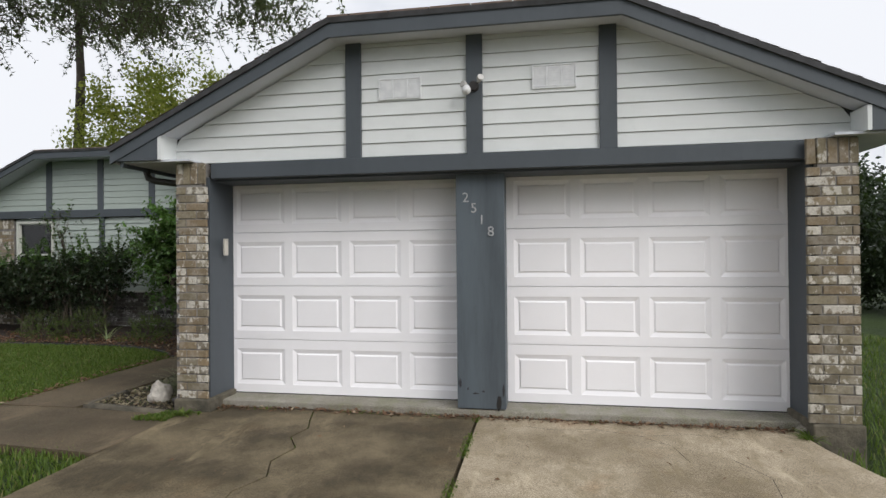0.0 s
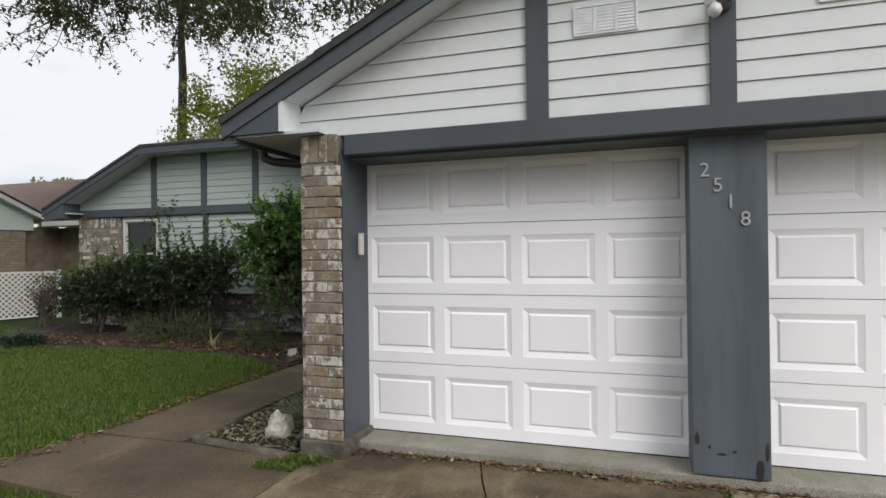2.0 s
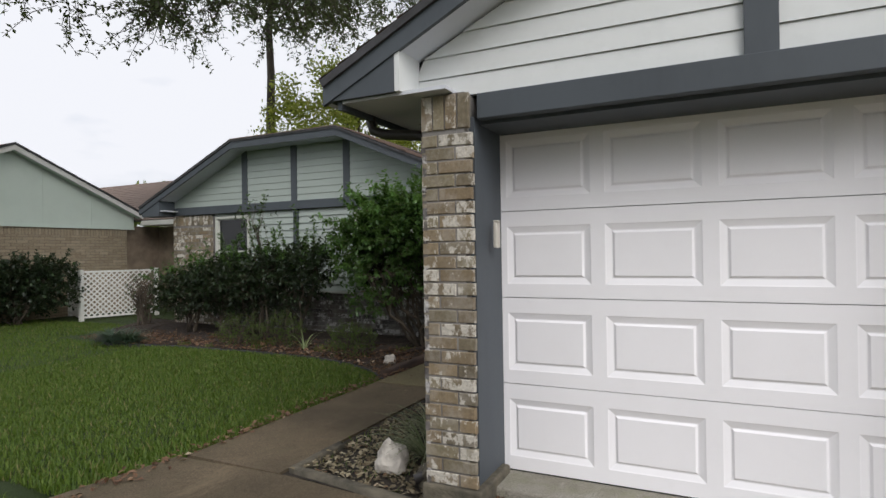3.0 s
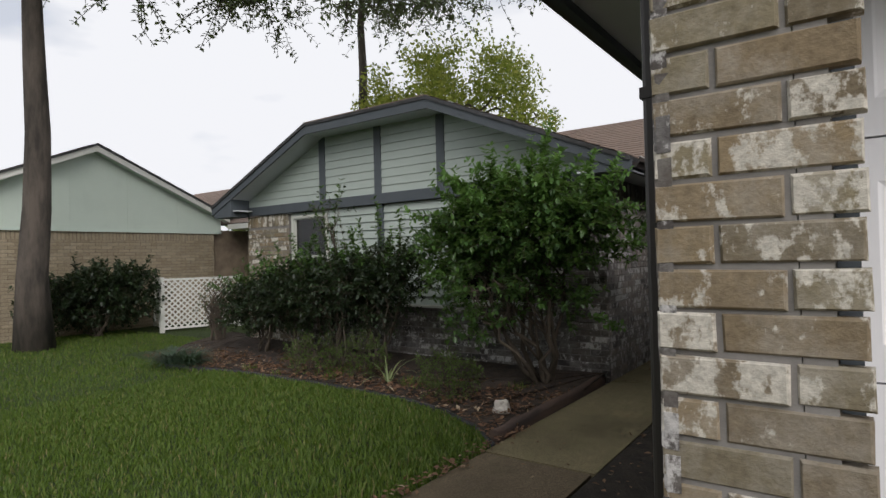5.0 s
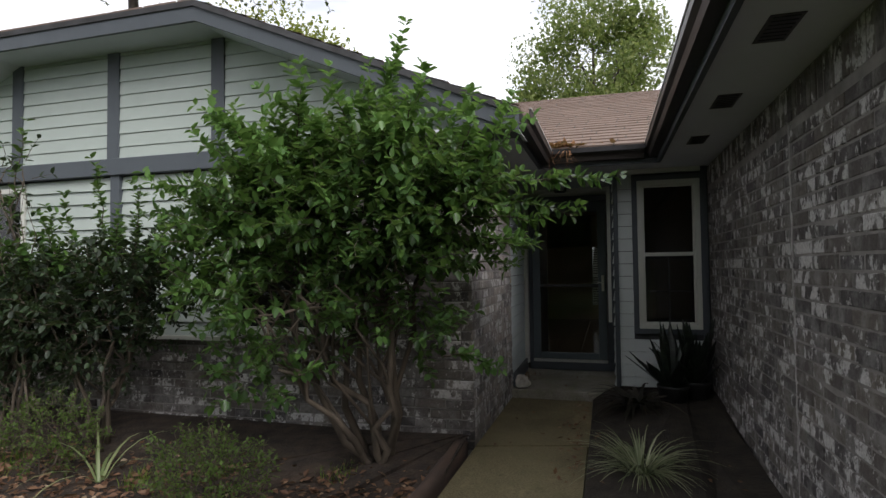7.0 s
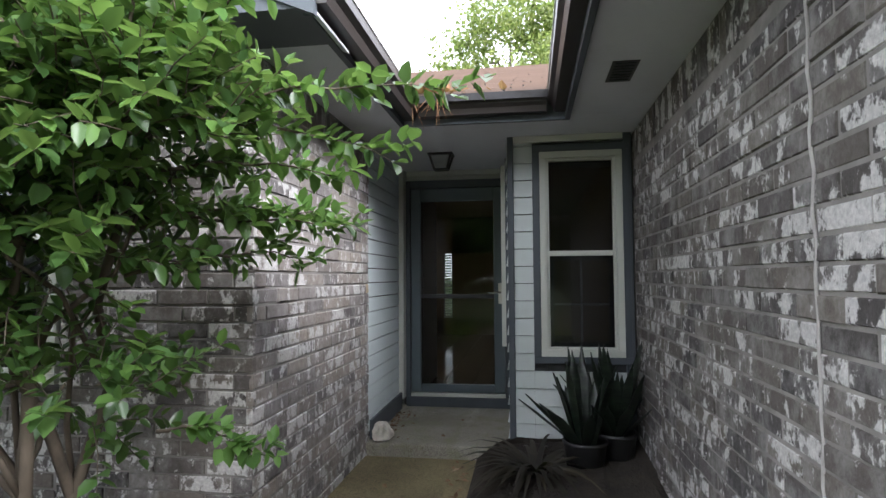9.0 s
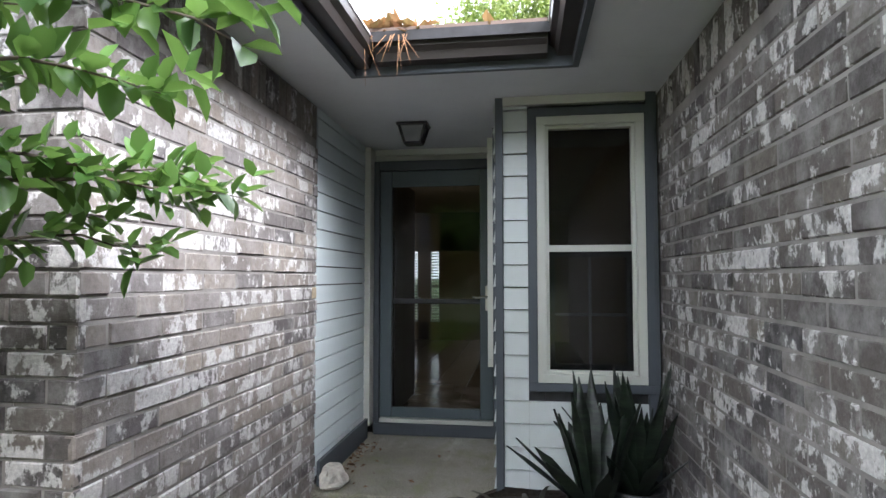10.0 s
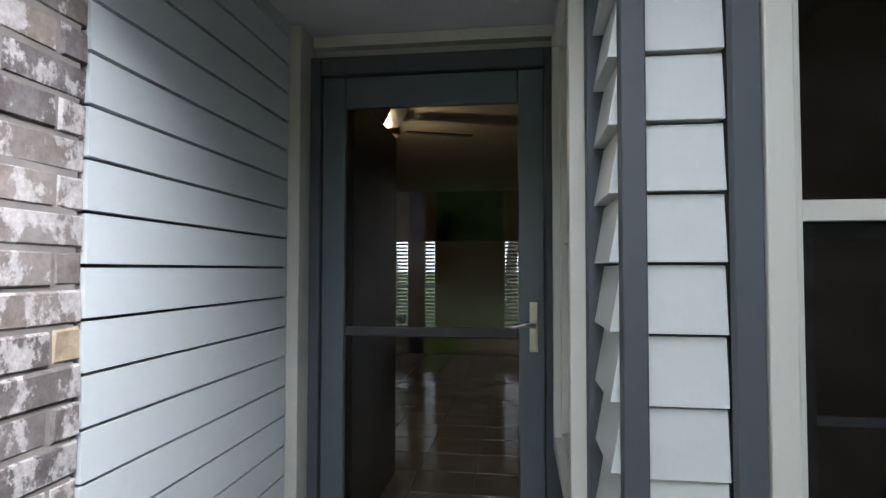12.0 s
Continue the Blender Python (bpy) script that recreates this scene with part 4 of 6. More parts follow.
post = thing("centre_post", "slate-grey painted board between the garage doors, chipped at its foot", "post", (-0.735, 5.95, 0.03))
bm = boxes((-0.955, -0.525, 5.93, 6.2, 0.035, 2.15), bevel=0.004)
lpart("board", bm, M["slate_post"], post)
for px, pz, pw2, ph2 in ((-0.585, 0.10, 0.05, 0.17), (-0.545, 0.2, 0.022, 0.12), (-0.93, 0.26, 0.03, 0.09), (-0.79, 0.17, 0.05, 0.02), (-0.86, 0.21, 0.02, 0.03), (-0.72, 0.19, 0.03, 0.02)):
    bm = bmesh.new()
    n = 9
    ring_pts = [(px + pw2 / 2 * math.cos(6.283 * k / n) * (0.6 + 0.6 * rng.random()), 5.9275, pz + ph2 / 2 * math.sin(6.283 * k / n) * (0.6 + 0.6 * rng.random())) for k in range(n)]
    solid(bm, ring_pts, (0, 0.003, 0))
    lpart("paint_chip", bm, M["lamp_metal"], post, "dark chip where paint has flaked")


def digit(ch, x, zc):
    cu = bpy.data.curves.new("house_number", "FONT")
    cu.body, cu.size, cu.extrude, cu.align_x, cu.align_y = ch, 0.122, 0.004, "CENTER", "CENTER"
    tmp = bpy.data.objects.new("tmp", cu)
    scene.collection.objects.link(tmp)
    bpy.context.view_layer.update()
    me = bpy.data.meshes.new_from_object(tmp.evaluated_get(bpy.context.evaluated_depsgraph_get()))
    bpy.data.objects.remove(tmp)
    me.materials.clear()
    me.materials.append(M["number"])
    ob = new("house_number", me)
    ob.matrix_world = pose(x, 5.925, zc, 90, 0, 0)
    return tagged(ob, f"white metal house number {ch} on the grey post", "house number", "house numbers")


for ch, x, zc in (("2", -0.868, 1.905), ("5", -0.795, 1.81), ("1", -0.725, 1.705), ("8", -0.645, 1.60)):
    digit(ch, x, zc)

key = thing("keypad", "beige garage-door keypad fixed to the jamb", "keypad", (-3.25, 5.99, 1.48))
lpart("cover", boxes((-3.244, -3.218, 5.955, 6.015, 1.41, 1.56), bevel=0.008), M["keypad"], key)
lpart("hinge", boxes((-3.243, -3.216, 5.96, 6.01, 1.562, 1.572), bevel=0.002), M["keypad"], key)

flood = thing("security_light", "old grey twin floodlight on the middle stud", "light", (-0.77, GYT - 0.03, 2.9))
bm = bmesh.new()
lathe(bm, (0, 0, 0), [(0.045, 0.0), (0.045, 0.025), (0.03, 0.03)], 16)
bmesh.ops.transform(bm, matrix=pose(-0.77, GYT - 0.024, 2.86, 90, 0, 0), verts=bm.verts)
lpart("base", bm, M["gutter"], flood)
for dx, dz, ang in ((-0.045, -0.015, -35), (0.04, 0.03, 25)):
    bm = bmesh.new()
    lathe(bm, (0, 0, 0), [(0.015, 0), (0.018, 0.03), (0.027, 0.045), (0.03, 0.075), (0.027, 0.08)], 14)
    bmesh.ops.transform(bm, matrix=pose(-0.77 + dx, GYT - 0.055, 2.86 + dz, 75, 0, ang), verts=bm.verts)
    lpart("lamp_head", bm, M["gutter_lip"], flood, "weathered grey lamp head")
bm = bmesh.new()
lathe(bm, (0, 0, 0), [(0.02, 0), (0.036, 0.03), (0.04, 0.055), (0.028, 0.08), (0.008, 0.088)], 14)
bmesh.ops.transform(bm, matrix=pose(-0.825, GYT - 0.09, 2.85, 150, 0, 0), verts=bm.verts)
lpart("bulb", bm, M["white_plastic"], flood, "white flood bulb")


def gable_vent(x0, x1, z0, z1):
    y = GYT - 0.006
    v = thing("gable_vent", "pale louvred vent set in the siding", "vent", ((x0 + x1) / 2, y, z0), "gable vents")
    w = (x1 - x0)
    lpart("frame", boxes((x0, x1, y, y + 0.03, z0, z0 + 0.012), (x0, x1, y, y + 0.03, z1 - 0.012, z1), (x0, x0 + 0.012, y, y + 0.03, z0 + 0.0121, z1 - 0.0121), (x1 - 0.012, x1, y, y + 0.03, z0 + 0.0121, z1 - 0.0121)), M["vent"], v)
    lpart("backing", boxes((x0 + 0.012, x1 - 0.012, y + 0.012, y + 0.029, z0 + 0.012, z1 - 0.012)), M["vent"], v)
    for k in (1, 2):
        xm = x0 + w * k / 3
        lpart("divider", boxes((xm - 0.008, xm + 0.008, y + 0.001, y + 0.03, z0 + 0.013, z1 - 0.013)), M["vent"], v)
    for k in range(8):
        zz = z0 + 0.02 + k * (z1 - z0 - 0.03) / 8
        bm = bmesh.new()
        solid(bm, [(x0 + 0.013, y + 0.004, zz), (x1 - 0.013, y + 0.004, zz), (x1 - 0.013, y + 0.0095, zz + 0.02), (x0 + 0.013, y + 0.0095, zz + 0.02)], (0, 0, 0.002))
        lpart("slat", bm, M["vent"], v)


gable_vent(-1.635, -1.245, 2.795, 2.985)
gable_vent(-0.27, 0.10, 2.815, 3.02)


# ---- windows ----
def window(name, u0, u1, z0, z1, plane, axis, out, label, trim=True, lower_grid=True, casing=(0.0, 0.03)):
    """A single-hung window: outer dark casing, white frame, two sashes with glass and screen. u runs along the wall."""
    def bx(a0, a1, d0, d1, c0, c1, bevel=0.0):
        lo, hi = sorted((plane + out * d0, plane + out * d1))
        return (a0, a1, lo, hi, c0, c1) if axis == "y" else (lo, hi, a0, a1, c0, c1)

    def ring(a0, a1, c0, c1, t, d0, d1, bevel=0.003):
        return boxes(bx(a0, a1, d0, d1, c0, c0 + t), bx(a0, a1, d0, d1, c1 - t, c1), bx(a0, a0 + t, d0, d1, c0 + t, c1 - t), bx(a1 - t, a1, d0, d1, c0 + t, c1 - t), bevel=bevel)
    w = tagged(new(name), label, "window", kind="structure")
    if trim:
        part("casing", ring(u0 - 0.05, u1 + 0.05, z0 - 0.05, z1 + 0.05, 0.048, *casing), M["slate"], w, "slate-grey casing")
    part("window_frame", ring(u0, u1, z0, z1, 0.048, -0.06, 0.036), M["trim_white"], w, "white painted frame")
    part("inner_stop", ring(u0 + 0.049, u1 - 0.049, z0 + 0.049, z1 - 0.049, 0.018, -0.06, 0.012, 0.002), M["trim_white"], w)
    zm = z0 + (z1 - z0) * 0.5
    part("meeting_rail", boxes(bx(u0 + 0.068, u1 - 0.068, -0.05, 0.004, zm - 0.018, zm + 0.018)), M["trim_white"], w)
    part("sash", ring(u0 + 0.068, u1 - 0.068, z0 + 0.068, zm - 0.019, 0.03, -0.05, -0.02, 0.002), M["sash_grey"], w)
    part("pane", boxes(bx(u0 + 0.068, u1 - 0.068, -0.034, -0.030, zm + 0.019, z1 - 0.068)), M["screen"], w, "dark window pane").visible_shadow = False
    part("pane", boxes(bx(u0 + 0.068, u1 - 0.068, -0.017, -0.013, z0 + 0.068, zm - 0.019)), M["screen"], w, "dark window pane").visible_shadow = False
    if lower_grid:
        um = (u0 + u1) / 2
        part("muntin", boxes(bx(um - 0.008, um + 0.008, -0.05, -0.04, z0 + 0.07, zm)), M["vent"], w)
        part("muntin", boxes(bx(u0 + 0.07, u1 - 0.07, -0.062, -0.052, (z0 + zm) / 2 - 0.008, (z0 + zm) / 2 + 0.008)), M["vent"], w)
    return w


window("window_1", -4.26, -3.67, 0.66, 2.16, BAY_Y, "y", -1, "tall white-framed window with dark panes beside the front door")
window("window_2", 13.18, 13.86, 0.69, 2.13, BAY_X - 0.07, "x", -1, "narrow white-framed window on the side of the bay", casing=(-0.075, 0.0))
window("window_3", -11.06, -10.17, 0.76, 2.15, WY + 0.04, "y", -1, "white-framed bedroom window behind shrubs", trim=False)
window("window_4", -7.74, -6.58, 0.74, 2.15, WY + 0.04, "y", -1, "white-framed bedroom window behind shrubs", trim=False)

# ---- front door ----
EY = ENTRY_Y
frame_ob = structure("door_frame", boxes((-5.535, -5.49, EY - 0.05, EY + 0.12, 0.097, 2.185), (-4.575, -4.50, EY - 0.05, EY + 0.12, 0.097, 2.185), (-5.489, -4.576, EY - 0.05, EY + 0.12, 2.11, 2.185), bevel=0.004), M["slate"], "dark slate door frame", "door frame")
storm = thing("storm_door", "slate-blue glazed storm door, closed", "door", (-5.03, EY, 0.1))
lpart("stile", boxes((-5.487, -5.39, EY - 0.03, EY + 0.005, 0.135, 2.105), bevel=0.006), M["slate_door"], storm)
lpart("stile", boxes((-4.68, -4.578, EY - 0.03, EY + 0.005, 0.135, 2.105), bevel=0.006), M["slate_door"], storm)
lpart("rail", boxes((-5.389, -4.681, EY - 0.03, EY + 0.005, 1.975, 2.105), bevel=0.006), M["slate_door"], storm)
lpart("rail", boxes((-5.389, -4.681, EY - 0.03, EY + 0.005, 0.135, 0.215), bevel=0.006), M["slate_door"], storm)
lpart("mid_rail", boxes((-5.389, -4.681, EY - 0.024, EY - 0.002, 1.035, 1.075), bevel=0.004), M["lamp_metal"], storm)
lpart("glass_pane", boxes((-5.389, -4.681, EY - 0.014, EY - 0.010, 1.075, 1.975)), M["glass"], storm).visible_shadow = False
lpart("glass_pane", boxes((-5.389, -4.681, EY - 0.014, EY - 0.010, 0.215, 1.035)), M["glass"], storm).visible_shadow = False
lpart("sill_strip", boxes((-5.485, -4.58, EY - 0.055, EY + 0.0, 0.098, 0.13), bevel=0.004), M["trim_white"], storm, "white aluminium sill strip")
handle = lpart("handle", boxes((-4.638, -4.605, EY - 0.038, EY - 0.031, 0.985, 1.18), bevel=0.003), M["steel"], storm, "brushed metal lever handle")
bm = bmesh.new()
tube(bm, [(-4.621, EY - 0.036, 1.09), (-4.621, EY - 0.075, 1.09), (-4.66, EY - 0.082, 1.095), (-4.70, EY - 0.08, 1.085), (-4.735, EY - 0.076, 1.092)], [0.009, 0.009, 0.008, 0.007, 0.006], 8)
lever = part("lever", bm, M["steel"], handle)
inner = thing("inner_door", "dark wooden front door standing open into the room", "door", (-5.44, EY + 0.15, 0.1))
bm = boxes((-5.455, -5.41, EY + 0.16, EY + 1.05, 0.105, 2.10), bevel=0.004)
lpart("leaf", bm, M["dark_wood"], inner)
bm = bmesh.new()
lathe(bm, (0, 0, 0), [(0.012, 0), (0.012, 0.03), (0.028, 0.045), (0.03, 0.06), (0.02, 0.075)], 14)
bmesh.ops.transform(bm, matrix=pose(-5.41, EY + 0.98, 1.02, 0, 90, 0), verts=bm.verts)
lpart("knob", bm, M["steel"], inner)

fan = thing("ceiling_fan", "ceiling fan with one lit bulb inside the room", "fan", (-5.62, 15.85, 2.44))
bm = bmesh.new()
lathe(bm, (-5.62, 15.85, 2.27), [(0.02, 0.17), (0.02, 0.1), (0.08, 0.08), (0.09, 0.02), (0.05, 0.0)], 16)
lpart("motor", bm, M["bronze"], fan)
for k in range(4):
    bm = boxes((0.12, 0.62, -0.06, 0.06, 0, 0.008))
    bmesh.ops.transform(bm, matrix=pose(-5.62, 15.85, 2.31, 8, 0, 90 * k + 20), verts=bm.verts)
    lpart("blade", bm, M["dark_wood"], fan)
bm = bmesh.new()
lathe(bm, (-5.62, 15.85, 2.18), [(0.006, 0.0), (0.024, 0.012), (0.028, 0.032), (0.018, 0.07)], 14)
lpart("bulb", bm, M["bulb"], fan, "glowing warm bulb")

lamp = thing("porch_light", "black square lantern on the porch ceiling, unlit", "light", (-5.07, 13.36, SOFFIT))
bm = boxes((-5.175, -4.965, 13.28, 13.44, SOFFIT - 0.02, SOFFIT - 0.001), bevel=0.004)
lpart("canopy", bm, M["lamp_metal"], lamp)
for sx in (-1, 1):
    for sy in (-1, 1):
        bm = bmesh.new()
        tube(bm, [(-5.07 + sx * 0.088, 13.36 + sy * 0.066, SOFFIT - 0.02), (-5.07 + sx * 0.055, 13.36 + sy * 0.042, SOFFIT - 0.13)], [0.011, 0.011], 6)
        lpart("corner_bar", bm, M["lamp_metal"], lamp)
lpart("bottom_plate", boxes((-5.13, -5.01, 13.31, 13.41, SOFFIT - 0.142, SOFFIT - 0.128), bevel=0.003), M["lamp_metal"], lamp)
bm = bmesh.new()
bmesh.ops.create_cone(bm, cap_ends=True, segments=4, radius1=0.068, radius2=0.105, depth=0.1, matrix=pose(-5.07, 13.36, SOFFIT - 0.075, 0, 0, 45))
lpart("glass_shade", bm, M["frosted"], lamp, "frosted glass shade")


def soffit_vent(x, y):
    v = thing("soffit_vent", "small rusty louvre in the soffit", "vent", (x, y, SOFFIT), "soffit vents")
    lpart("frame", boxes((x - 0.065, x + 0.065, y - 0.15, y + 0.15, SOFFIT - 0.004, SOFFIT - 0.0005)), M["gutter"], v)
    for k in range(7):
        yy = y - 0.12 + k * 0.04
        lpart("slat", boxes((x - 0.05, x + 0.05, yy - 0.012, yy + 0.012, SOFFIT - 0.008, SOFFIT - 0.0042)), M["lamp_metal"], v)


for y in (6.5, 7.9, 9.4, 10.5, 11.6):
    soffit_vent(-3.86, y)

# downspout strapped to the garage corner
pipe = thing("downspout", "brown metal downspout behind the garage corner", "downspout", (-3.62, 6.025, 0.0))
lpart("pipe", boxes((-3.68, -3.628, 5.99, 6.06, 0.06, 2.08), bevel=0.01), M["gutter"], pipe)
bm = bmesh.new()
tube(bm, [(-4.10, 6.0, 2.32), (-4.10, 6.0, 2.25), (-4.08, 6.003, 2.19), (-4.0, 6.008, 2.16), (-3.76, 6.018, 2.13), (-3.69, 6.023, 2.11), (-3.656, 6.025, 2.07), (-3.654, 6.025, 2.0)], [0.034] * 8, 10)
lpart("elbow", bm, M["gutter"], pipe)
bm = bmesh.new()
tube(bm, [(-3.654, 6.025, 0.1), (-3.66, 6.02, 0.05), (-3.70, 5.99, 0.01), (-3.78, 5.94, -0.02)], [0.034] * 4, 10)
lpart("outlet", bm, M["gutter"], pipe)
for zz in (0.5, 1.75):
    lpart("strap", boxes((-3.684, -3.588, 5.986, 6.064, zz, zz + 0.025)), M["gutter"], pipe)

spout = thing("downspout", "grey metal downspout on the far side of the garage", "downspout", (2.235, 6.0, 0.0))
lpart("pipe", boxes((2.196, 2.25, 6.05, 6.12, 0.06, 2.26), bevel=0.01), M["gutter"], spout)
bm = bmesh.new()
tube(bm, [(2.223, 6.085, 0.1), (2.226, 6.07, 0.05), (2.235, 6.0, 0.015), (2.25, 5.9, 0.0)], [0.034] * 4, 10)
lpart("outlet", bm, M["gutter"], spout)

# narrow windows in the far wall of the room, with half-open blinds
for x0, x1 in ((-6.62, -6.28), (-6.06, -5.88), (-4.9, -4.68)):
    bw = tagged(new("window_back"), "narrow window with half-open white blinds", "window", kind="structure")
    part("window_frame", boxes((x0, x0 + 0.02, 20.02, 20.08, 0.42, 1.72), (x1 - 0.02, x1, 20.02, 20.08, 0.42, 1.72), (x0 + 0.02, x1 - 0.02, 20.02, 20.08, 0.42, 0.45), (x0 + 0.02, x1 - 0.02, 20.02, 20.08, 1.05, 1.08)), M["trim_white"], bw)
    part("pane", boxes((x0 + 0.021, x1 - 0.021, 20.05, 20.054, 0.45, 1.72)), M["screen"], bw).visible_shadow = False
    z = 0.48
    while z < 1.70:
        sbm = boxes((x0 + 0.022, x1 - 0.022, -0.022, 0.022, -0.0015, 0.0015))
        bmesh.ops.transform(sbm, matrix=pose(0, 20.0, z, 38, 0, 0), verts=sbm.verts)
        part("blind_slat", sbm, M["trim_white"], bw)
        z += 0.052

# caulked joint on the garage wall
bm = bmesh.new()
tube(bm, [(GXL - 0.001, 10.27 + 0.006 * math.sin(k * 1.9) + 0.004 * math.sin(k * 4.7), -0.08 + k * 0.055) for k in range(40)], [0.0055] * 40, 6)
part("caulk_joint", bm, M["edging_pale"], g_left_wall, "pale caulked joint")


# ---- plants ----
def leaf_mesh(name, spots, mat, oval=False):
    """spots: (place, along, up, length, width). One folded leaf at each."""
    vs, fs = [], []
    for p, d, up, ln, wd in spots:
        d = d.normalized()
        s = d.cross(up)
        if s.length < 1e-4:
            s = d.orthogonal()
        s.normalize()
        n = s.cross(d)
        j = len(vs)
        if oval:
            a, b = wd * 0.42, wd * 0.5
            lift = n * (wd * 0.18)
            droop = n * (-0.12 * ln)
            vs += [tuple(p), tuple(p + d * ln * 0.3 + s * b + lift), tuple(p + d * ln * 0.7 + s * a + lift + droop * 0.5), tuple(p + d * ln + droop),
                   tuple(p + d * ln * 0.7 - s * a + lift + droop * 0.5), tuple(p + d * ln * 0.3 - s * b + lift)]
            fs += [(j, j + 1, j + 2, j + 3), (j, j + 3, j + 4, j + 5)]
        else:
            lift = n * (wd * 0.2)
            vs += [tuple(p), tuple(p + d * ln * 0.5 + s * wd * 0.5 + lift), tuple(p + d * ln), tuple(p + d * ln * 0.5 - s * wd * 0.5 + lift)]
            fs += [(j, j + 1, j + 2), (j, j + 2, j + 3)]
    return raw_mesh(name, vs, fs, mat, oval)


def rnd_dir(r, up=0.0):
    while True:
        v = Vector((r.uniform(-1, 1), r.uniform(-1, 1), r.uniform(-1, 1)))
        if 0.05 < v.length < 1:
            return (v.normalized() + Vector((0, 0, up))).normalized()


def bend_path(a, b, r, sag=0.0, steps=6, jitter=0.05):
    a, b = Vector(a), Vector(b)
    ln = (b - a).length
    out = []
    for i in range(steps + 1):
        t = i / steps
        p = a.lerp(b, t) + Vector((0, 0, sag * 4 * t * (1 - t)))
        if 0 < i < steps:
            p += rnd_dir(r) * ln * jitter
        out.append(p)
    return out


def spray(spots, path, r, size, gap, pairs=True):
    """Leaves set along a twig, with a tuft at its tip."""
    for a, b in zip(path, path[1:]):
        seg = b - a
        n = max(1, int(seg.length / gap))
        for k in range(n):
            p = a + seg * ((k + r.random()) / n)
            side = rnd_dir(r)
            side = (side - seg.normalized() * side.dot(seg.normalized())).normalized()
            for sg in ((1, -1) if pairs else (1,)):
                d = side * sg + seg.normalized() * r.uniform(0.2, 0.9) + Vector((0, 0, r.uniform(-0.1, 0.35)))
                ln = size * r.uniform(0.7, 1.2)
                spots.append((p, d, Vector((r.uniform(-.4, .4), r.uniform(-.4, .4), 1)), ln, ln * r.uniform(0.46, 0.64)))


def shrub(name, label, base, stems, blobs, leaf_n, size, mat, tip_mat=None, sprigs=(), seed=1, gap=0.03, category="shrub", group="", oval=True, tip_share=0.25, stem_r=0.022):
    """blobs: (centre, radii, weight). Stems rise from the base into the blobs; twigs with leaves fill an uneven shell."""
    r = random.Random(seed)
    base = Vector(base)
    sh = thing(name, label, category, base, group)
    bm = bmesh.new()
    spots, tips = [], []
    for i in range(stems):
        c, rad, _ = blobs[i % len(blobs)]
        goal = Vector(c) + Vector((r.uniform(-.5, .5) * rad[0], r.uniform(-.5, .5) * rad[1], r.uniform(-0.2, .4) * rad[2]))
        root = base + Vector((r.uniform(-.12, .12), r.uniform(-.12, .12), -0.03))
        path = bend_path(root, goal, r, 0.04, 6, 0.06)
        tube(bm, path, [stem_r * (1 - 0.11 * k) for k in range(len(path))], 6)
        for _ in range(5):
            c2, rad2, _ = blobs[r.randrange(len(blobs))]
            end = Vector(c2) + Vector((r.uniform(-1, 1) * rad2[0], r.uniform(-1, 1) * rad2[1], r.uniform(-.7, 1) * rad2[2])) * 0.8
            st = path[r.randrange(2, len(path))]
            pp = bend_path(st, end, r, 0.03, 4, 0.07)
            tube(bm, pp, [stem_r * 0.45 * (1 - 0.18 * k) for k in range(len(pp))], 5)
    total = sum(w for _, _, w in blobs)
    twig_vs = bmesh.new()
    for c, rad, w in blobs:
        c = Vector(c)
        for _ in range(int(leaf_n * w / total / 14)):
            d = rnd_dir(r, 0.15)
            depth = 0.45 + 0.6 * r.random() ** 0.6
            lump = 0.82 + 0.38 * noise.noise((d.x * 2.3 + c.x, d.y * 2.3 + c.y, d.z * 2.3 + c.z))
            p = c + Vector((d.x * rad[0], d.y * rad[1], d.z * rad[2])) * depth * lump
            if p.z < base.z + 0.08:
                continue
            out = (d + Vector((0, 0, 0.35)) + rnd_dir(r) * 0.5).normalized()
            ln = size * r.uniform(2.2, 4.0)
            path = [p, p + out * ln * 0.5 + rnd_dir(r) * 0.02, p + out * ln]
            tube(twig_vs, path, [0.003, 0.0025, 0.0015], 3, False)
            young = depth * lump > 0.95 and d.z > 0.12 and r.random() < tip_share * 2
            spray(tips if young else spots, path, r, size, gap)
    for a, b, sag in sprigs:
        path = bend_path(a, b, r, sag, 8, 0.02)
        tube(bm, path, [0.008 * (1 - 0.1 * k) for k in range(len(path))], 5)
        spray(spots if r.random() < 0.4 else tips, path[1:], r, size * 1.05, gap * 0.8)
        for q in path[2:]:
            e = q + (Vector(b) - Vector(a)).normalized() * size * 1.3 + rnd_dir(r, 0.3) * size * 1.2
            spray(tips, [q, e], r, size, gap)
    lpart("branch_frame", bm, M["twig"], sh)
    tw = lpart("twig_growth", twig_vs, M["twig"], sh)
    tagged(tw, kind="stuff")
    cr = new("foliage", leaf_mesh("foliage", spots, M[mat], oval))
    cr.parent = sh
    local(cr, sh)
    tagged(cr, kind="stuff")
    if tips:
        ct = new("young_foliage", leaf_mesh("young_foliage", tips, M[tip_mat or mat], oval))
        ct.parent = sh
        local(ct, sh)
        tagged(ct, "bright green young leaves", kind="stuff")
    return sh


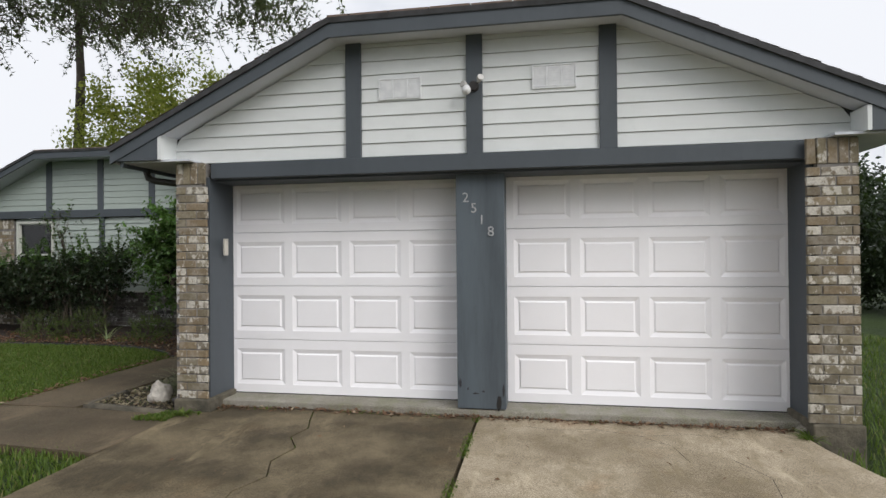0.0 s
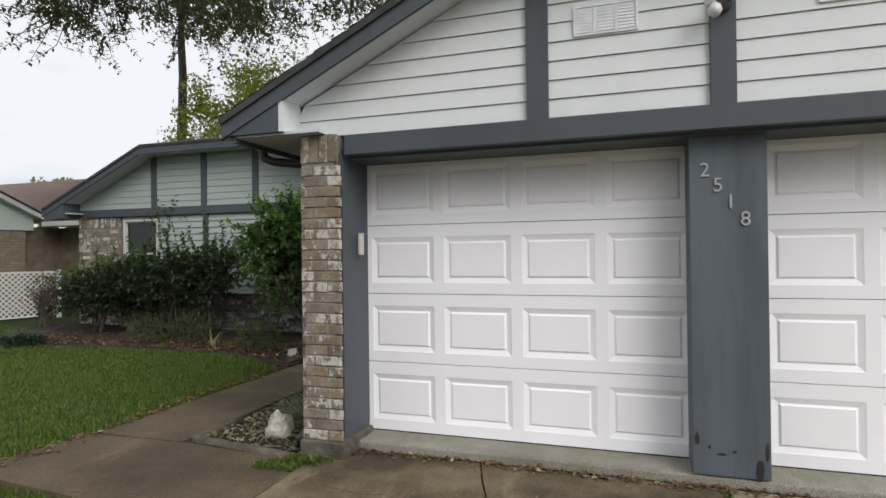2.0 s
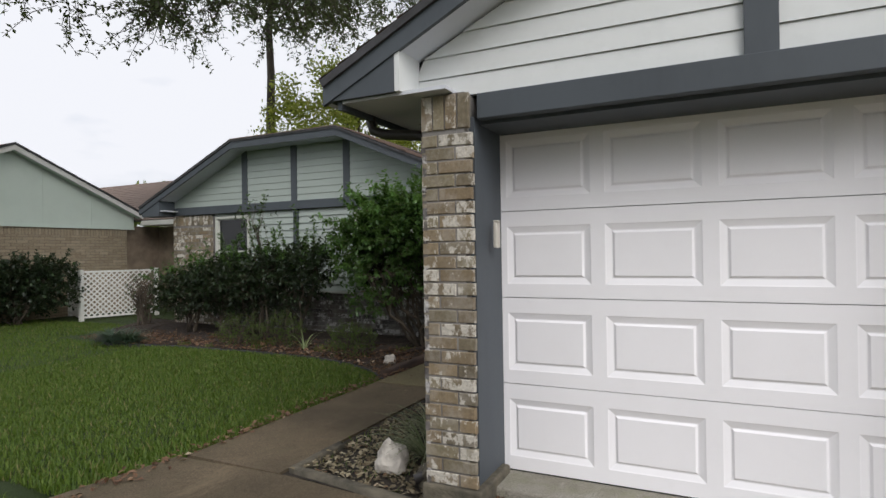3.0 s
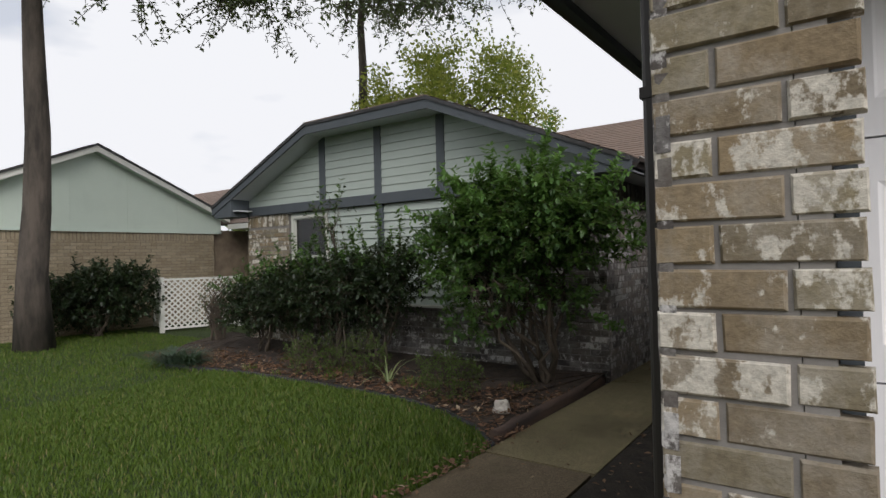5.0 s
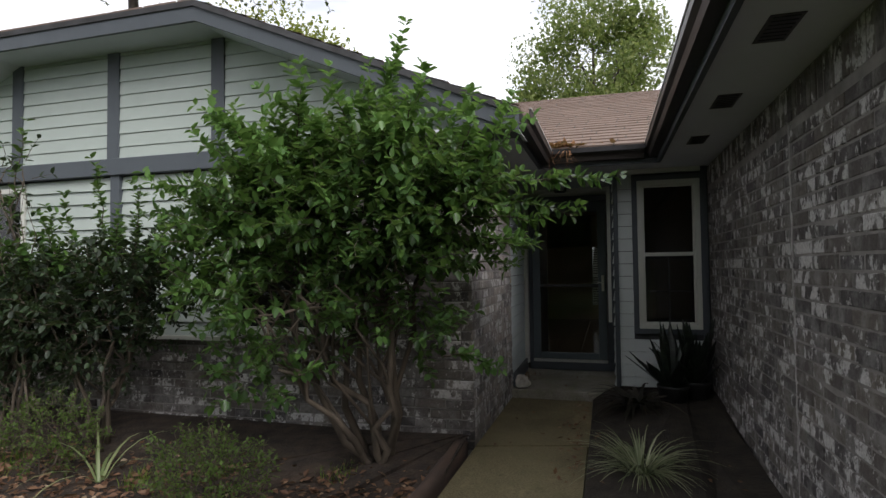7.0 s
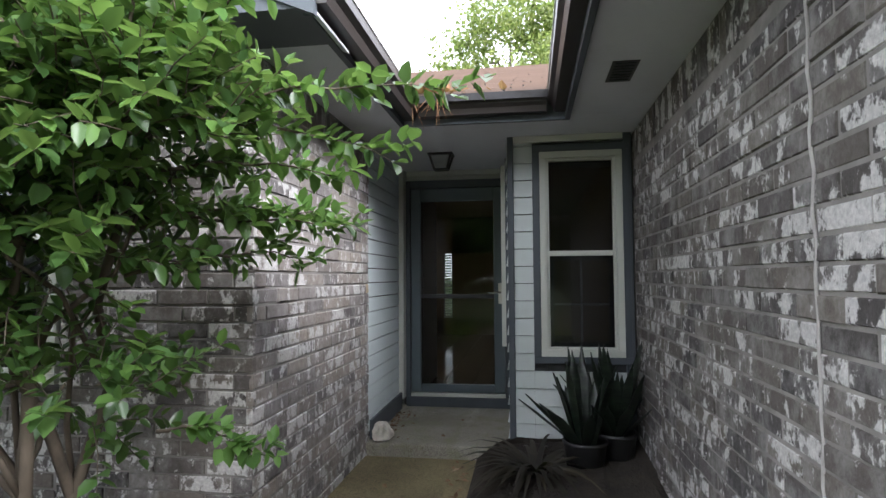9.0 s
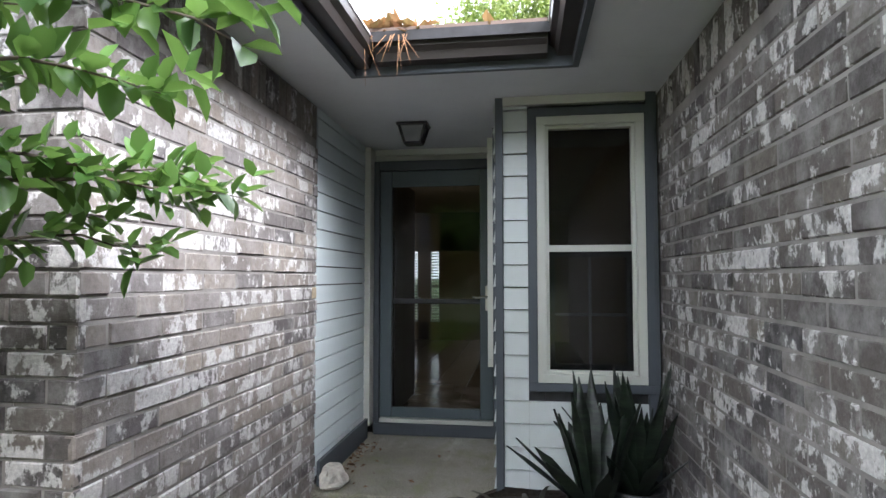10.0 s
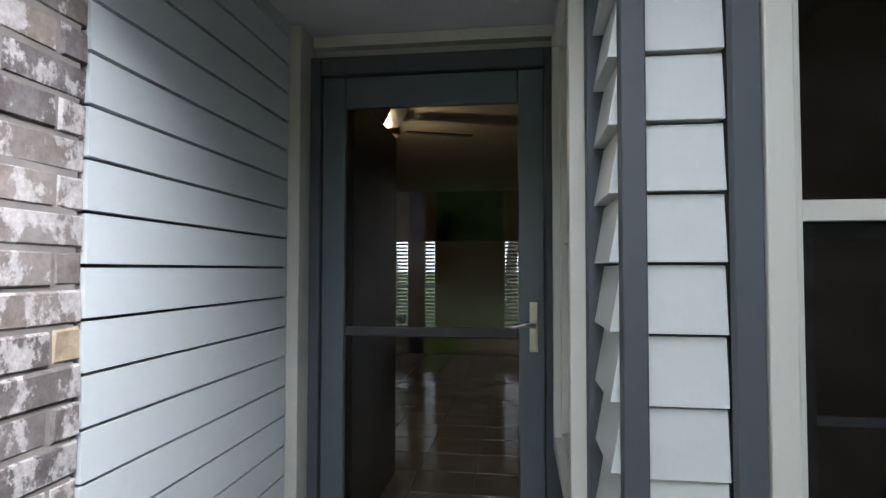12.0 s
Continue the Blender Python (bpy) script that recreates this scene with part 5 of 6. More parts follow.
PRIVET = [((-6.25, 10.15, 1.66), (0.9, 0.55, 0.3), 3.4), ((-5.6, 10.2, 1.74), (0.45, 0.4, 0.22), 1.4), ((-6.95, 10.15, 1.58), (0.52, 0.45, 0.26), 1.4), ((-5.95, 10.1, 1.96), (0.36, 0.3, 0.16), 0.7), ((-6.6, 10.1, 1.9), (0.36, 0.32, 0.15), 0.6),
          ((-6.5, 9.9, 1.1), (0.5, 0.34, 0.2), 0.55), ((-5.85, 10.25, 1.36), (0.38, 0.36, 0.2), 0.6), ((-6.6, 9.9, 0.66), (0.34, 0.28, 0.12), 0.3), ((-5.85, 10.35, 0.85), (0.3, 0.3, 0.14), 0.25), ((-6.95, 9.9, 1.2), (0.3, 0.3, 0.16), 0.35)]
PRIVET_SPRIGS = [((-5.6, 10.3, 1.78), (-4.6, 10.42, 1.84), 0.03), ((-5.5, 10.35, 1.72), (-4.78, 10.46, 1.62), 0.07), ((-5.55, 10.35, 1.6), (-5.02, 10.6, 1.6), 0.04), ((-5.7, 10.3, 1.95), (-5.38, 10.2, 2.32), 0.02), ((-6.0, 10.2, 2.0), (-5.8, 10.1, 2.7), 0.0),
                 ((-6.05, 10.15, 2.0), (-6.0, 10.1, 2.5), 0.0), ((-5.95, 10.15, 2.0), (-5.9, 10.1, 2.55), 0.0), ((-5.9, 10.15, 2.0), (-5.72, 10.1, 2.35), 0.0), ((-5.7, 10.4, 1.4), (-5.08, 11.04, 1.46), 0.05), ((-5.65, 10.4, 1.45), (-5.16, 10.98, 1.5), 0.03), ((-5.75, 10.45, 1.25), (-5.24, 10.92, 1.32), 0.05),
                 ((-6.9, 10.1, 1.75), (-7.6, 10.0, 1.9), 0.04), ((-6.8, 10.1, 1.85), (-7.15, 9.95, 2.15), 0.03), ((-6.45, 10.1, 1.9), (-6.6, 10.0, 2.25), 0.02), ((-5.65, 10.5, 0.7), (-5.32, 10.6, 0.6), 0.05), ((-5.4, 10.2, 1.8), (-5.05, 10.05, 2.12), 0.03)]
sprig_rng = random.Random(17)
for _ in range(26):
    (pcx, pcy, pcz), prad, _w = PRIVET[sprig_rng.randrange(5)]
    d = Vector((sprig_rng.uniform(-1, 1), sprig_rng.uniform(-1, 0.5), sprig_rng.uniform(-0.1, 1))).normalized()
    a = Vector((pcx + d.x * prad[0] * 0.7, pcy + d.y * prad[1] * 0.7, pcz + d.z * prad[2] * 0.7))
    PRIVET_SPRIGS.append((a, a + (d + Vector((0, 0, 0.35))).normalized() * sprig_rng.uniform(0.3, 0.55), 0.02))
shrub("privet_shrub", "large sprawling glossy-leaved shrub beside the walk", (-6.15, 10.55, -0.1), 9, PRIVET, 17500, 0.07, "leaf_shrub", "leaf_tip", PRIVET_SPRIGS, seed=3, gap=0.03, stem_r=0.03, tip_share=0.3)
for i, (cx, cy, h, w) in enumerate(((-10.95, 10.4, 1.15, 0.6), (-10.05, 10.3, 1.35, 0.65), (-9.15, 10.25, 1.45, 0.6), (-8.35, 10.3, 1.6, 0.66))):
    zb = lawn_z(cx, cy)
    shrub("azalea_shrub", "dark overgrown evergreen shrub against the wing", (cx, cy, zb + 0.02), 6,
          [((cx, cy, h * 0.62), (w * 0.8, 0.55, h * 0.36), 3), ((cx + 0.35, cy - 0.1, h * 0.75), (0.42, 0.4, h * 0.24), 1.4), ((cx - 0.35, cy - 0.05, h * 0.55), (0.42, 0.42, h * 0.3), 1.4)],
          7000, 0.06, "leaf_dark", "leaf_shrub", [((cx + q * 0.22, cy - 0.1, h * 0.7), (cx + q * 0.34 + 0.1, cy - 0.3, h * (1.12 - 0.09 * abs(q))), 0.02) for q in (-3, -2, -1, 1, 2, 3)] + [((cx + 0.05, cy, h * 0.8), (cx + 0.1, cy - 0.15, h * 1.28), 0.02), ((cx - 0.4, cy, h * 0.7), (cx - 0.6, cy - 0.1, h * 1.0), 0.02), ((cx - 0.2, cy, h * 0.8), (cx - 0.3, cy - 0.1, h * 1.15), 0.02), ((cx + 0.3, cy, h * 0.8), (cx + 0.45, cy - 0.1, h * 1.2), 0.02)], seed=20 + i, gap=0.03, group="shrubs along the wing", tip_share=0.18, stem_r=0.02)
shrub("sapling", "spindly sapling rising above the shrubs", (-8.95, 10.0, -0.09), 2, [((-8.95, 10.0, 2.0), (0.3, 0.2, 0.25), 1)], 220, 0.06, "leaf_dark", "leaf_shrub",
      [((-8.95, 10.0, 0.8), (-9.1, 10.0, 2.3), 0.0), ((-8.95, 10.0, 1.6), (-8.75, 9.95, 2.35), 0.0), ((-9.0, 10.0, 1.5), (-9.35, 10.0, 2.15), 0.0)], seed=41, gap=0.06, stem_r=0.012)
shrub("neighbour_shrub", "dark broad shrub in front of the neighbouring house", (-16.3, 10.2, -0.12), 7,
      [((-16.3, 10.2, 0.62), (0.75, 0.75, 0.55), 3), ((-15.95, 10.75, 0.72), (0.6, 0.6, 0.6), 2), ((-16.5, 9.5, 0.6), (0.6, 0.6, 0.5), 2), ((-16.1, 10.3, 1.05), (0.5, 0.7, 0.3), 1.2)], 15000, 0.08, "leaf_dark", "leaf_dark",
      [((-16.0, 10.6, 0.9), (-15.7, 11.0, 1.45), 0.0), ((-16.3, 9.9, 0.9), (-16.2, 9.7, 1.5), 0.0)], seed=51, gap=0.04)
shrub("bare_shrub", "half-bare twiggy shrub by the wing corner", (-12.75, 10.7, lawn_z(-12.75, 10.7)), 26, [((-12.75, 10.7, 0.62), (0.42, 0.36, 0.5), 1)], 900, 0.05, "leaf_oak", "leaf_oak", seed=55, gap=0.06, stem_r=0.016)
shrub("fern_shrub", "soft pale green feathery plant in the bed", (-8.2, 9.75, -0.09), 5, [((-8.2, 9.75, 0.2), (0.35, 0.25, 0.28), 1)], 3400, 0.028, "leaf_fern", "leaf_fern", seed=57, gap=0.02, oval=False, stem_r=0.006, category="plant")
shrub("fern_shrub", "soft pale green feathery plant in the bed", (-6.75, 9.5, -0.09), 5, [((-6.75, 9.5, 0.14), (0.42, 0.28, 0.28), 1)], 4200, 0.028, "leaf_fern", "leaf_fern", seed=58, gap=0.02, oval=False, stem_r=0.006, category="plant")
shrub("fern_shrub", "soft pale green feathery plant in the bed", (-9.0, 9.65, -0.09), 5, [((-9.0, 9.65, 0.16), (0.5, 0.28, 0.28), 1)], 3800, 0.028, "leaf_fern", "leaf_fern", seed=59, gap=0.02, oval=False, stem_r=0.006, category="plant")


def tuft(name, label, at, n, length, width, mat, seed, spread_out=1.0, category="plant"):
    """Arching strap leaves from one crown."""
    r = random.Random(seed)
    t_ob = thing(name, label, category, at)
    vs, fs = [], []
    for _ in range(n):
        az, ln = r.uniform(0, 6.283), length * r.uniform(0.6, 1.15)
        rise = r.uniform(0.45, 1.3)
        d = Vector((math.cos(az), math.sin(az), 0))
        s = Vector((-d.y, d.x, 0)) * width * r.uniform(0.7, 1.1) / 2
        p = Vector(at) + d * r.uniform(0, 0.05)
        v = (d * spread_out + Vector((0, 0, rise * 1.4))).normalized()
        j = len(vs)
        for k in range(6):
            w = 1 - (k / 5.3) ** 2
            vs += [tuple(p + s * w), tuple(p - s * w)]
            p = p + v * ln / 5
            v = (v + Vector((0, 0, -0.28)) + d * 0.05).normalized()
        fs += [(j + 2 * k, j + 2 * k + 2, j + 2 * k + 3, j + 2 * k + 1) for k in range(5)]
    lv = new("strap_foliage", raw_mesh("strap_foliage", vs, fs, M[mat], True))
    lv.parent = t_ob
    local(lv, t_ob)
    tagged(lv, kind="stuff")
    return t_ob


tuft("spider_plant", "pale arching spider plant in the bed", (-7.78, 9.74, -0.07), 11, 0.56, 0.02, "strap_green", 61)
tuft("liriope", "low dark clump of liriope at the bed's edge", (-11.42, 9.12, lawn_z(-11.42, 9.12) + 0.03), 420, 0.46, 0.016, "strap_dark", 62)
tuft("liriope", "low dark clump of liriope at the bed's edge", (-11.08, 9.2, lawn_z(-11.08, 9.2) + 0.03), 360, 0.44, 0.016, "strap_dark", 66)
tuft("ornamental_grass", "striped tuft of grass beside the walk", (-4.38, 10.72, -0.09), 230, 0.5, 0.012, "strap", 63)
tuft("ornamental_grass", "dry tuft of grass behind the rock", (-3.93, 6.42, -0.08), 150, 0.5, 0.011, "strap", 64)
tuft("ornamental_grass", "dry flattened grass by the pillar", (-4.12, 6.9, -0.08), 120, 0.44, 0.012, "strap", 65)
tuft("weeds", "small weeds at the pillar foot", (-3.45, 5.62, -0.05), 60, 0.12, 0.012, "blade", 67)
tuft("weeds", "small weeds at the pillar foot", (1.82, 5.72, -0.05), 50, 0.14, 0.012, "blade", 68)


def snake_plant(at, seed):
    r = random.Random(seed)
    sp = thing("snake_plant", "dark banded snake plant in a black pot", "plant", at)
    bm = bmesh.new()
    lathe(bm, at, [(0.12, 0), (0.135, 0.13), (0.145, 0.14), (0.145, 0.16), (0.13, 0.16), (0.12, 0.12)], 20)
    lpart("pot", bm, M["pot"], sp)
    for k in range(24):
        az = r.uniform(0, 6.283)
        lean = r.uniform(0.05, 0.3) if k < 15 else r.uniform(0.5, 1.1)
        d = Vector((math.cos(az), math.sin(az), 0))
        p = Vector(at) + d * 0.05 + Vector((0, 0, 0.12))
        ln, w = (r.uniform(0.4, 0.66) if k < 15 else r.uniform(0.3, 0.5)), r.uniform(0.045, 0.07)
        s = Vector((-d.y, d.x, 0)).lerp(rnd_dir(r), 0.3).normalized()
        bm = bmesh.new()
        rows = []
        for i in range(8):
            t = i / 7
            q = p + (d * lean + Vector((0, 0, 1))).normalized() * ln * t + d * 0.05 * t * t
            ww = w / 2 * (0.75 + 0.5 * math.sin(t * 2.4)) * (1 - max(0, t - 0.72) / 0.28 * 0.97)
            rows.append([bm.verts.new(q - s * ww + d * 0.01), bm.verts.new(q), bm.verts.new(q + s * ww + d * 0.01)])
        for a, b in zip(rows, rows[1:]):
            for c in (0, 1):
                bm.faces.new((a[c], a[c + 1], b[c + 1], b[c])).smooth = True
        lpart("leaf", bm, M["snake"], sp)
    return sp


snake_plant((-4.0, 12.45, 0.03), 71)
snake_plant((-3.79, 12.6, 0.05), 72)
tuft("bromeliad", "heap of dark dead strap leaves before the snake plant", (-4.32, 12.3, 0.0), 80, 0.5, 0.045, "strap_dead", 73, 1.6)


def crown_tree(name, label, base, height, trunk_r, crown_c, crown_r, clumps, per, size, mat, seed, limbs=9, hang=0.0, fork=0.5, lean=0.1, unseen_crown=None):
    """A tapered trunk, forking limbs and a crown of leaf clumps with gaps between them."""
    r = random.Random(seed)
    tr = thing(name, label, "tree", base)
    base, cc = Vector(base), Vector(crown_c)
    top = Vector((base.x + (cc.x - base.x) * lean, base.y + (cc.y - base.y) * lean, base.z + height * 0.92))
    path = bend_path(base, top, r, 0, 9, 0.005)
    bm = bmesh.new()
    tube(bm, path, [trunk_r * (1.25 if k == 0 else 1 - 0.085 * k) for k in range(len(path))], 12)
    spots = []
    centres = []
    for _ in range(clumps):
        d = rnd_dir(r)
        centres.append(cc + Vector((d.x * crown_r[0], d.y * crown_r[1], d.z * crown_r[2])) * (0.35 + 0.65 * r.random() ** 0.5))
    # optional extra clumps, added only to block sky light from above
    if unseen_crown:
        uc, ur, un = unseen_crown
        centres += [Vector(uc) + Vector((a * q for a, q in zip(ur, rnd_dir(r) * r.random() ** 0.4))) for _ in range(un)]
    for k in range(limbs):
        c = centres[k % len(centres)]
        st = path[min(len(path) - 1, max(3, int(len(path) * r.uniform(fork, 0.97))))]
        pp = bend_path(st, c, r, 0.25, 6, 0.06)
        tube(bm, pp, [trunk_r * 0.35 * (1 - 0.15 * q) for q in range(len(pp))], 6)
        for _ in range(3):
            e = centres[r.randrange(len(centres))]
            if (e - c).length < max(crown_r) * 0.9:
                tube(bm, bend_path(pp[-2], e, r, 0.1, 4, 0.08), [trunk_r * 0.1, trunk_r * 0.08, trunk_r * 0.06, trunk_r * 0.04, trunk_r * 0.02], 4)
    for c in centres:
        rad = max(crown_r) * r.uniform(0.10, 0.22)
        if hang:
            for _ in range(int(per / 16)):
                d = rnd_dir(r, -0.1)
                a = c + d * rad * 0.25
                tw = [a, a + d * rad * 0.5 + Vector((0, 0, -0.03)), a + d * rad * 0.9 + rnd_dir(r) * rad * 0.3 + Vector((0, 0, -hang * r.uniform(0.0, 0.2)))]
                tube(bm, tw, [0.012, 0.009, 0.005], 3, False)
                spray(spots, tw, r, size, size * 0.9)
            continue
        for _ in range(int(per * r.uniform(0.5, 1.4))):
            d = rnd_dir(r)
            p = c + d * rad * r.random() ** 0.5 * (1.0 + 0.4 * r.random())
            if hang and r.random() < 0.3:
                p.z -= hang * r.random()
            ln = size * r.uniform(0.6, 1.3)
            spots.append((p, rnd_dir(r, -0.3), rnd_dir(r), ln, ln * 0.55))
    lpart("trunk", bm, M["bark"], tr)
    cr = new("crown", leaf_mesh("crown", spots, M[mat]))
    cr.parent = tr
    local(cr, tr)
    tagged(cr, kind="stuff")
    return tr


# the oak's second, higher crown is unseen, added to shade lawn and wing
crown_tree("oak_tree", "tall grey-barked oak with thin drooping foliage", (-15.45, 8.75, -0.15), 13, 0.27, (-12.4, 11.0, 9.0), (5.0, 5.0, 2.6), 165, 210, 0.125, "leaf_oak", 81, 14, 1.2, 0.62, 0.05, ((-10.2, 9.6, 11.6), (6.0, 5.0, 1.6), 210))
crown_tree("tall_tree", "tall thin-trunked tree behind the wing", (-18.4, 20.6, -0.2), 17, 0.27, (-13.0, 18.6, 11.6), (6.6, 3.6, 2.3), 130, 190, 0.19, "leaf_oak", 82, 12, 1.5, 0.72, 0.05)
crown_tree("yellow_tree", "yellow-green leafy tree behind the wing", (-14.9, 21.8, -0.2), 8.4, 0.18, (-14.9, 21.8, 5.9), (3.7, 3.4, 3.4), 150, 190, 0.15, "leaf_yellow", 83, 12)
crown_tree("back_tree", "light green tree behind the main roof", (-4.9, 28.0, -0.2), 10.5, 0.18, (-4.9, 28.0, 7.6), (2.7, 2.7, 3.9), 170, 150, 0.17, "leaf_mid", 84, 10)
crown_tree("back_tree", "light green tree behind the main roof", (-9.4, 33.0, -0.2), 7.5, 0.16, (-9.4, 33.0, 5.0), (2.4, 2.4, 2.6), 60, 120, 0.19, "leaf_mid", 85, 8)
crown_tree("far_tree", "distant dark green tree beyond the houses", (-49, 39, -0.7), 7.5, 0.3, (-49, 39, 6.0), (3.2, 3.2, 2.6), 45, 110, 0.4, "leaf_mid", 86, 6)
crown_tree("far_tree", "distant dark green tree beyond the houses", (-58, 30, -0.7), 7.0, 0.3, (-58, 30, 5.5), (3.0, 3.0, 2.4), 45, 110, 0.4, "leaf_mid", 87, 6)
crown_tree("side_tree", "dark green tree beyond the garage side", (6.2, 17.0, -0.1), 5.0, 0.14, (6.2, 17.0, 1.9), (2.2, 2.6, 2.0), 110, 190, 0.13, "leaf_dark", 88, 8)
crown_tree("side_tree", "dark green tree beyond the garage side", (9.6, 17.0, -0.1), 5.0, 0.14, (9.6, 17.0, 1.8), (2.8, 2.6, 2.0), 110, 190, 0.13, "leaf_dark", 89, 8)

# trees across the street, which the door glass mirrors
for k, (x, y, h) in enumerate(((-14, -26, 11), (-7, -28, 14), (-1, -26, 12), (6, -29, 14), (-21, -28, 12), (-10.5, -32, 15), (-3.5, -32, 15))):
    crown_tree("street_tree", "broad green tree across the street", (x, y, -0.7), h, 0.25, (x, y, h * 0.52), (4.6, 3.5, h * 0.52), 90, 120, 0.6, "leaf_oak", 120 + k, 8)


# grass blades on the lawn
BED_EDGE = BED[3:]


def in_bed(x, y):
    if x > -5.62 and y > 4.8:
        return True
    for (xa, ya), (xb, yb) in zip(BED_EDGE, BED_EDGE[1:]):
        if xa <= x <= xb:
            return y > ya + (yb - ya) * (x - xa) / (xb - xa) - 0.02
    return x < -11.39 and x > -13.2 and y > 9.2


def blades(name, label, x0, x1, y0, y1, n, h, seed, keep, level=lawn_z):
    g = np.random.RandomState(seed)
    xs, ys = g.uniform(x0, x1, n), g.uniform(y0, y1, n)
    vs, fs = [], []
    for x, y, a, l, q in zip(xs, ys, g.uniform(0, 6.283, n), g.uniform(0.55, 1.25, n), g.uniform(0, 1, n)):
        if not keep(x, y):
            continue
        z0 = level(x, y) - 0.012
        ca, sa, hh, w = math.cos(a), math.sin(a), h * l, 0.0035 + 0.002 * q
        lean = 0.25 + 0.5 * q
        j = len(vs)
        vs += [(x - sa * w, y + ca * w, z0), (x + sa * w, y - ca * w, z0), (x + ca * hh * lean * 0.4 + sa * w * 0.8, y + sa * hh * lean * 0.4 - ca * w * 0.8, z0 + hh * 0.6),
               (x + ca * hh * lean * 0.4 - sa * w * 0.8, y + sa * hh * lean * 0.4 + ca * w * 0.8, z0 + hh * 0.6), (x + ca * hh * lean, y + sa * hh * lean, z0 + hh)]
        fs += [(j, j + 1, j + 2, j + 3), (j + 3, j + 2, j + 4)]
    ob = new(name, raw_mesh(name, vs, fs, M["blade"]))
    return tagged(ob, label, "grass", kind="stuff")


blades("lawn_grass", "mown green lawn before the bedroom wing", -10.5, -5.6, 5.0, 9.4, 90000, 0.055, 91, lambda x, y: not in_bed(x, y))
blades("lawn_grass", "mown green lawn before the bedroom wing", -17, -10.5, 4.5, 11.0, 48000, 0.06, 92, lambda x, y: not in_bed(x, y))
blades("lawn_grass", "mown green lawn beside the driveway", -8.0, -3.54, 2.0, 4.84, 30000, 0.06, 93, lambda x, y: y < 4.84 - 0.05 * (x + 5.6) / 2 + 0.012 * math.sin(x * 9))
blades("lawn_grass", "mown green lawn beside the garage", 1.9, 5.5, 4.3, 12.0, 16000, 0.085, 94, lambda x, y: x > 2.22 or y < 5.55)
blades("joint_grass", "grass growing in the driveway joint", JOINT_X - 0.04, JOINT_X + 0.035, 2.5, 5.9, 1700, 0.026, 95, lambda x, y: noise.noise((y * 2.2, 0, 0)) > -0.05, lambda x, y: drive_z(y))
crack_x = lambda y: np.interp(y, [q[1] for q in crack[::-1]], [q[0] for q in crack[::-1]])
blades("crack_moss", "low yellowish moss in the driveway crack", -2.4, -1.95, 4.4, 5.9, 1300, 0.016, 99, lambda x, y: abs(x - crack_x(y)) < 0.012 + 0.03 * max(0.0, noise.noise((y * 4, 3, 0))), lambda x, y: drive_z(y))
blades("pillar_weeds", "low yellow-green weeds at the pillar foot", -3.85, -3.3, 5.45, 5.72, 1500, 0.028, 100, lambda x, y: noise.noise((x * 4, y * 5, 2)) > -0.05, lambda x, y: drive_z(y))
blades("lip_grass", "small weeds along the garage lip", -3.4, 1.8, 5.86, 5.93, 900, 0.03, 98, lambda x, y: noise.noise((x * 1.9, 7, 0)) > 0.1, lambda x, y: drive_z(y))

blades("bed_weeds", "grassy weeds among the mulch", -10.4, -6.2, 9.4, 10.6, 9000, 0.10, 96, lambda x, y: noise.noise((x * 1.3, y * 1.7, 4)) > 0.12)
blades("bed_weeds", "weeds along the soil strip", -4.7, -3.62, 5.8, 7.2, 1800, 0.06, 97, lambda x, y: noise.noise((x * 3, y * 3, 8)) > 0.0)

# fallen leaves
def litter(name, label, n, seed, place, size, mat="litter"):
    r = random.Random(seed)
    spots = []
    while len(spots) < n:
        q = place(r)
        if q is None:
            continue
        ln = size * r.uniform(0.6, 1.4)
        spots.append((Vector(q), Vector((r.uniform(-1, 1), r.uniform(-1, 1), r.uniform(-0.15, 0.3))), Vector((r.uniform(-.5, .5), r.uniform(-.5, .5), 1)), ln, ln * 0.55))
    ob = new(name, leaf_mesh(name, spots, M[mat]))
    return tagged(ob, label, "leaf litter", kind="stuff")


litter("leaf_litter", "brown fallen leaves on the mulch bed", 5200, 101, lambda r: (lambda x, y: (x, y, -0.065 + 0.02 * r.random()) if in_bed(x, y) and x < -5.65 else None)(r.uniform(-12.5, -5.65), r.uniform(8.6, 11.0)), 0.055)
litter("leaf_litter", "brown fallen leaves by the walk edge", 380, 102, lambda r: (-5.6 + r.gauss(0, 0.05), r.uniform(4.9, 9.0), -0.05), 0.045)
litter("leaf_litter", "dead leaves against the garage lip", 800, 103, lambda r: (lambda x, y: (x, y, drive_z(y) + 0.01))(r.uniform(-3.4, 1.8), 5.92 - abs(r.gauss(0, 0.05))), 0.038)
litter("leaf_litter", "scattered leaves on the driveway", 46, 104, lambda r: (lambda x, y: (x, y, drive_z(y) + 0.006))(r.uniform(-3.2, 1.7), r.uniform(2.6, 5.8)), 0.035)
litter("leaf_litter", "brown leaves on the soil strip", 420, 105, lambda r: (r.uniform(-4.7, -3.62), r.uniform(5.8, 12.6), -0.068), 0.045)
litter("leaf_litter", "tan leaves and clippings round the rock", 1700, 108, lambda r: (r.uniform(-4.66, -3.62), r.uniform(5.82, 7.6), -0.07 + 0.025 * r.random()), 0.045, "clipping")
litter("leaf_litter", "few leaves on the walk and porch", 40, 106, lambda r: (lambda x, y: (x, y, wz(y) + 0.006 if y < 12.82 else 0.006))(r.uniform(-5.5, -4.75), r.uniform(8.0, 13.8)), 0.04)
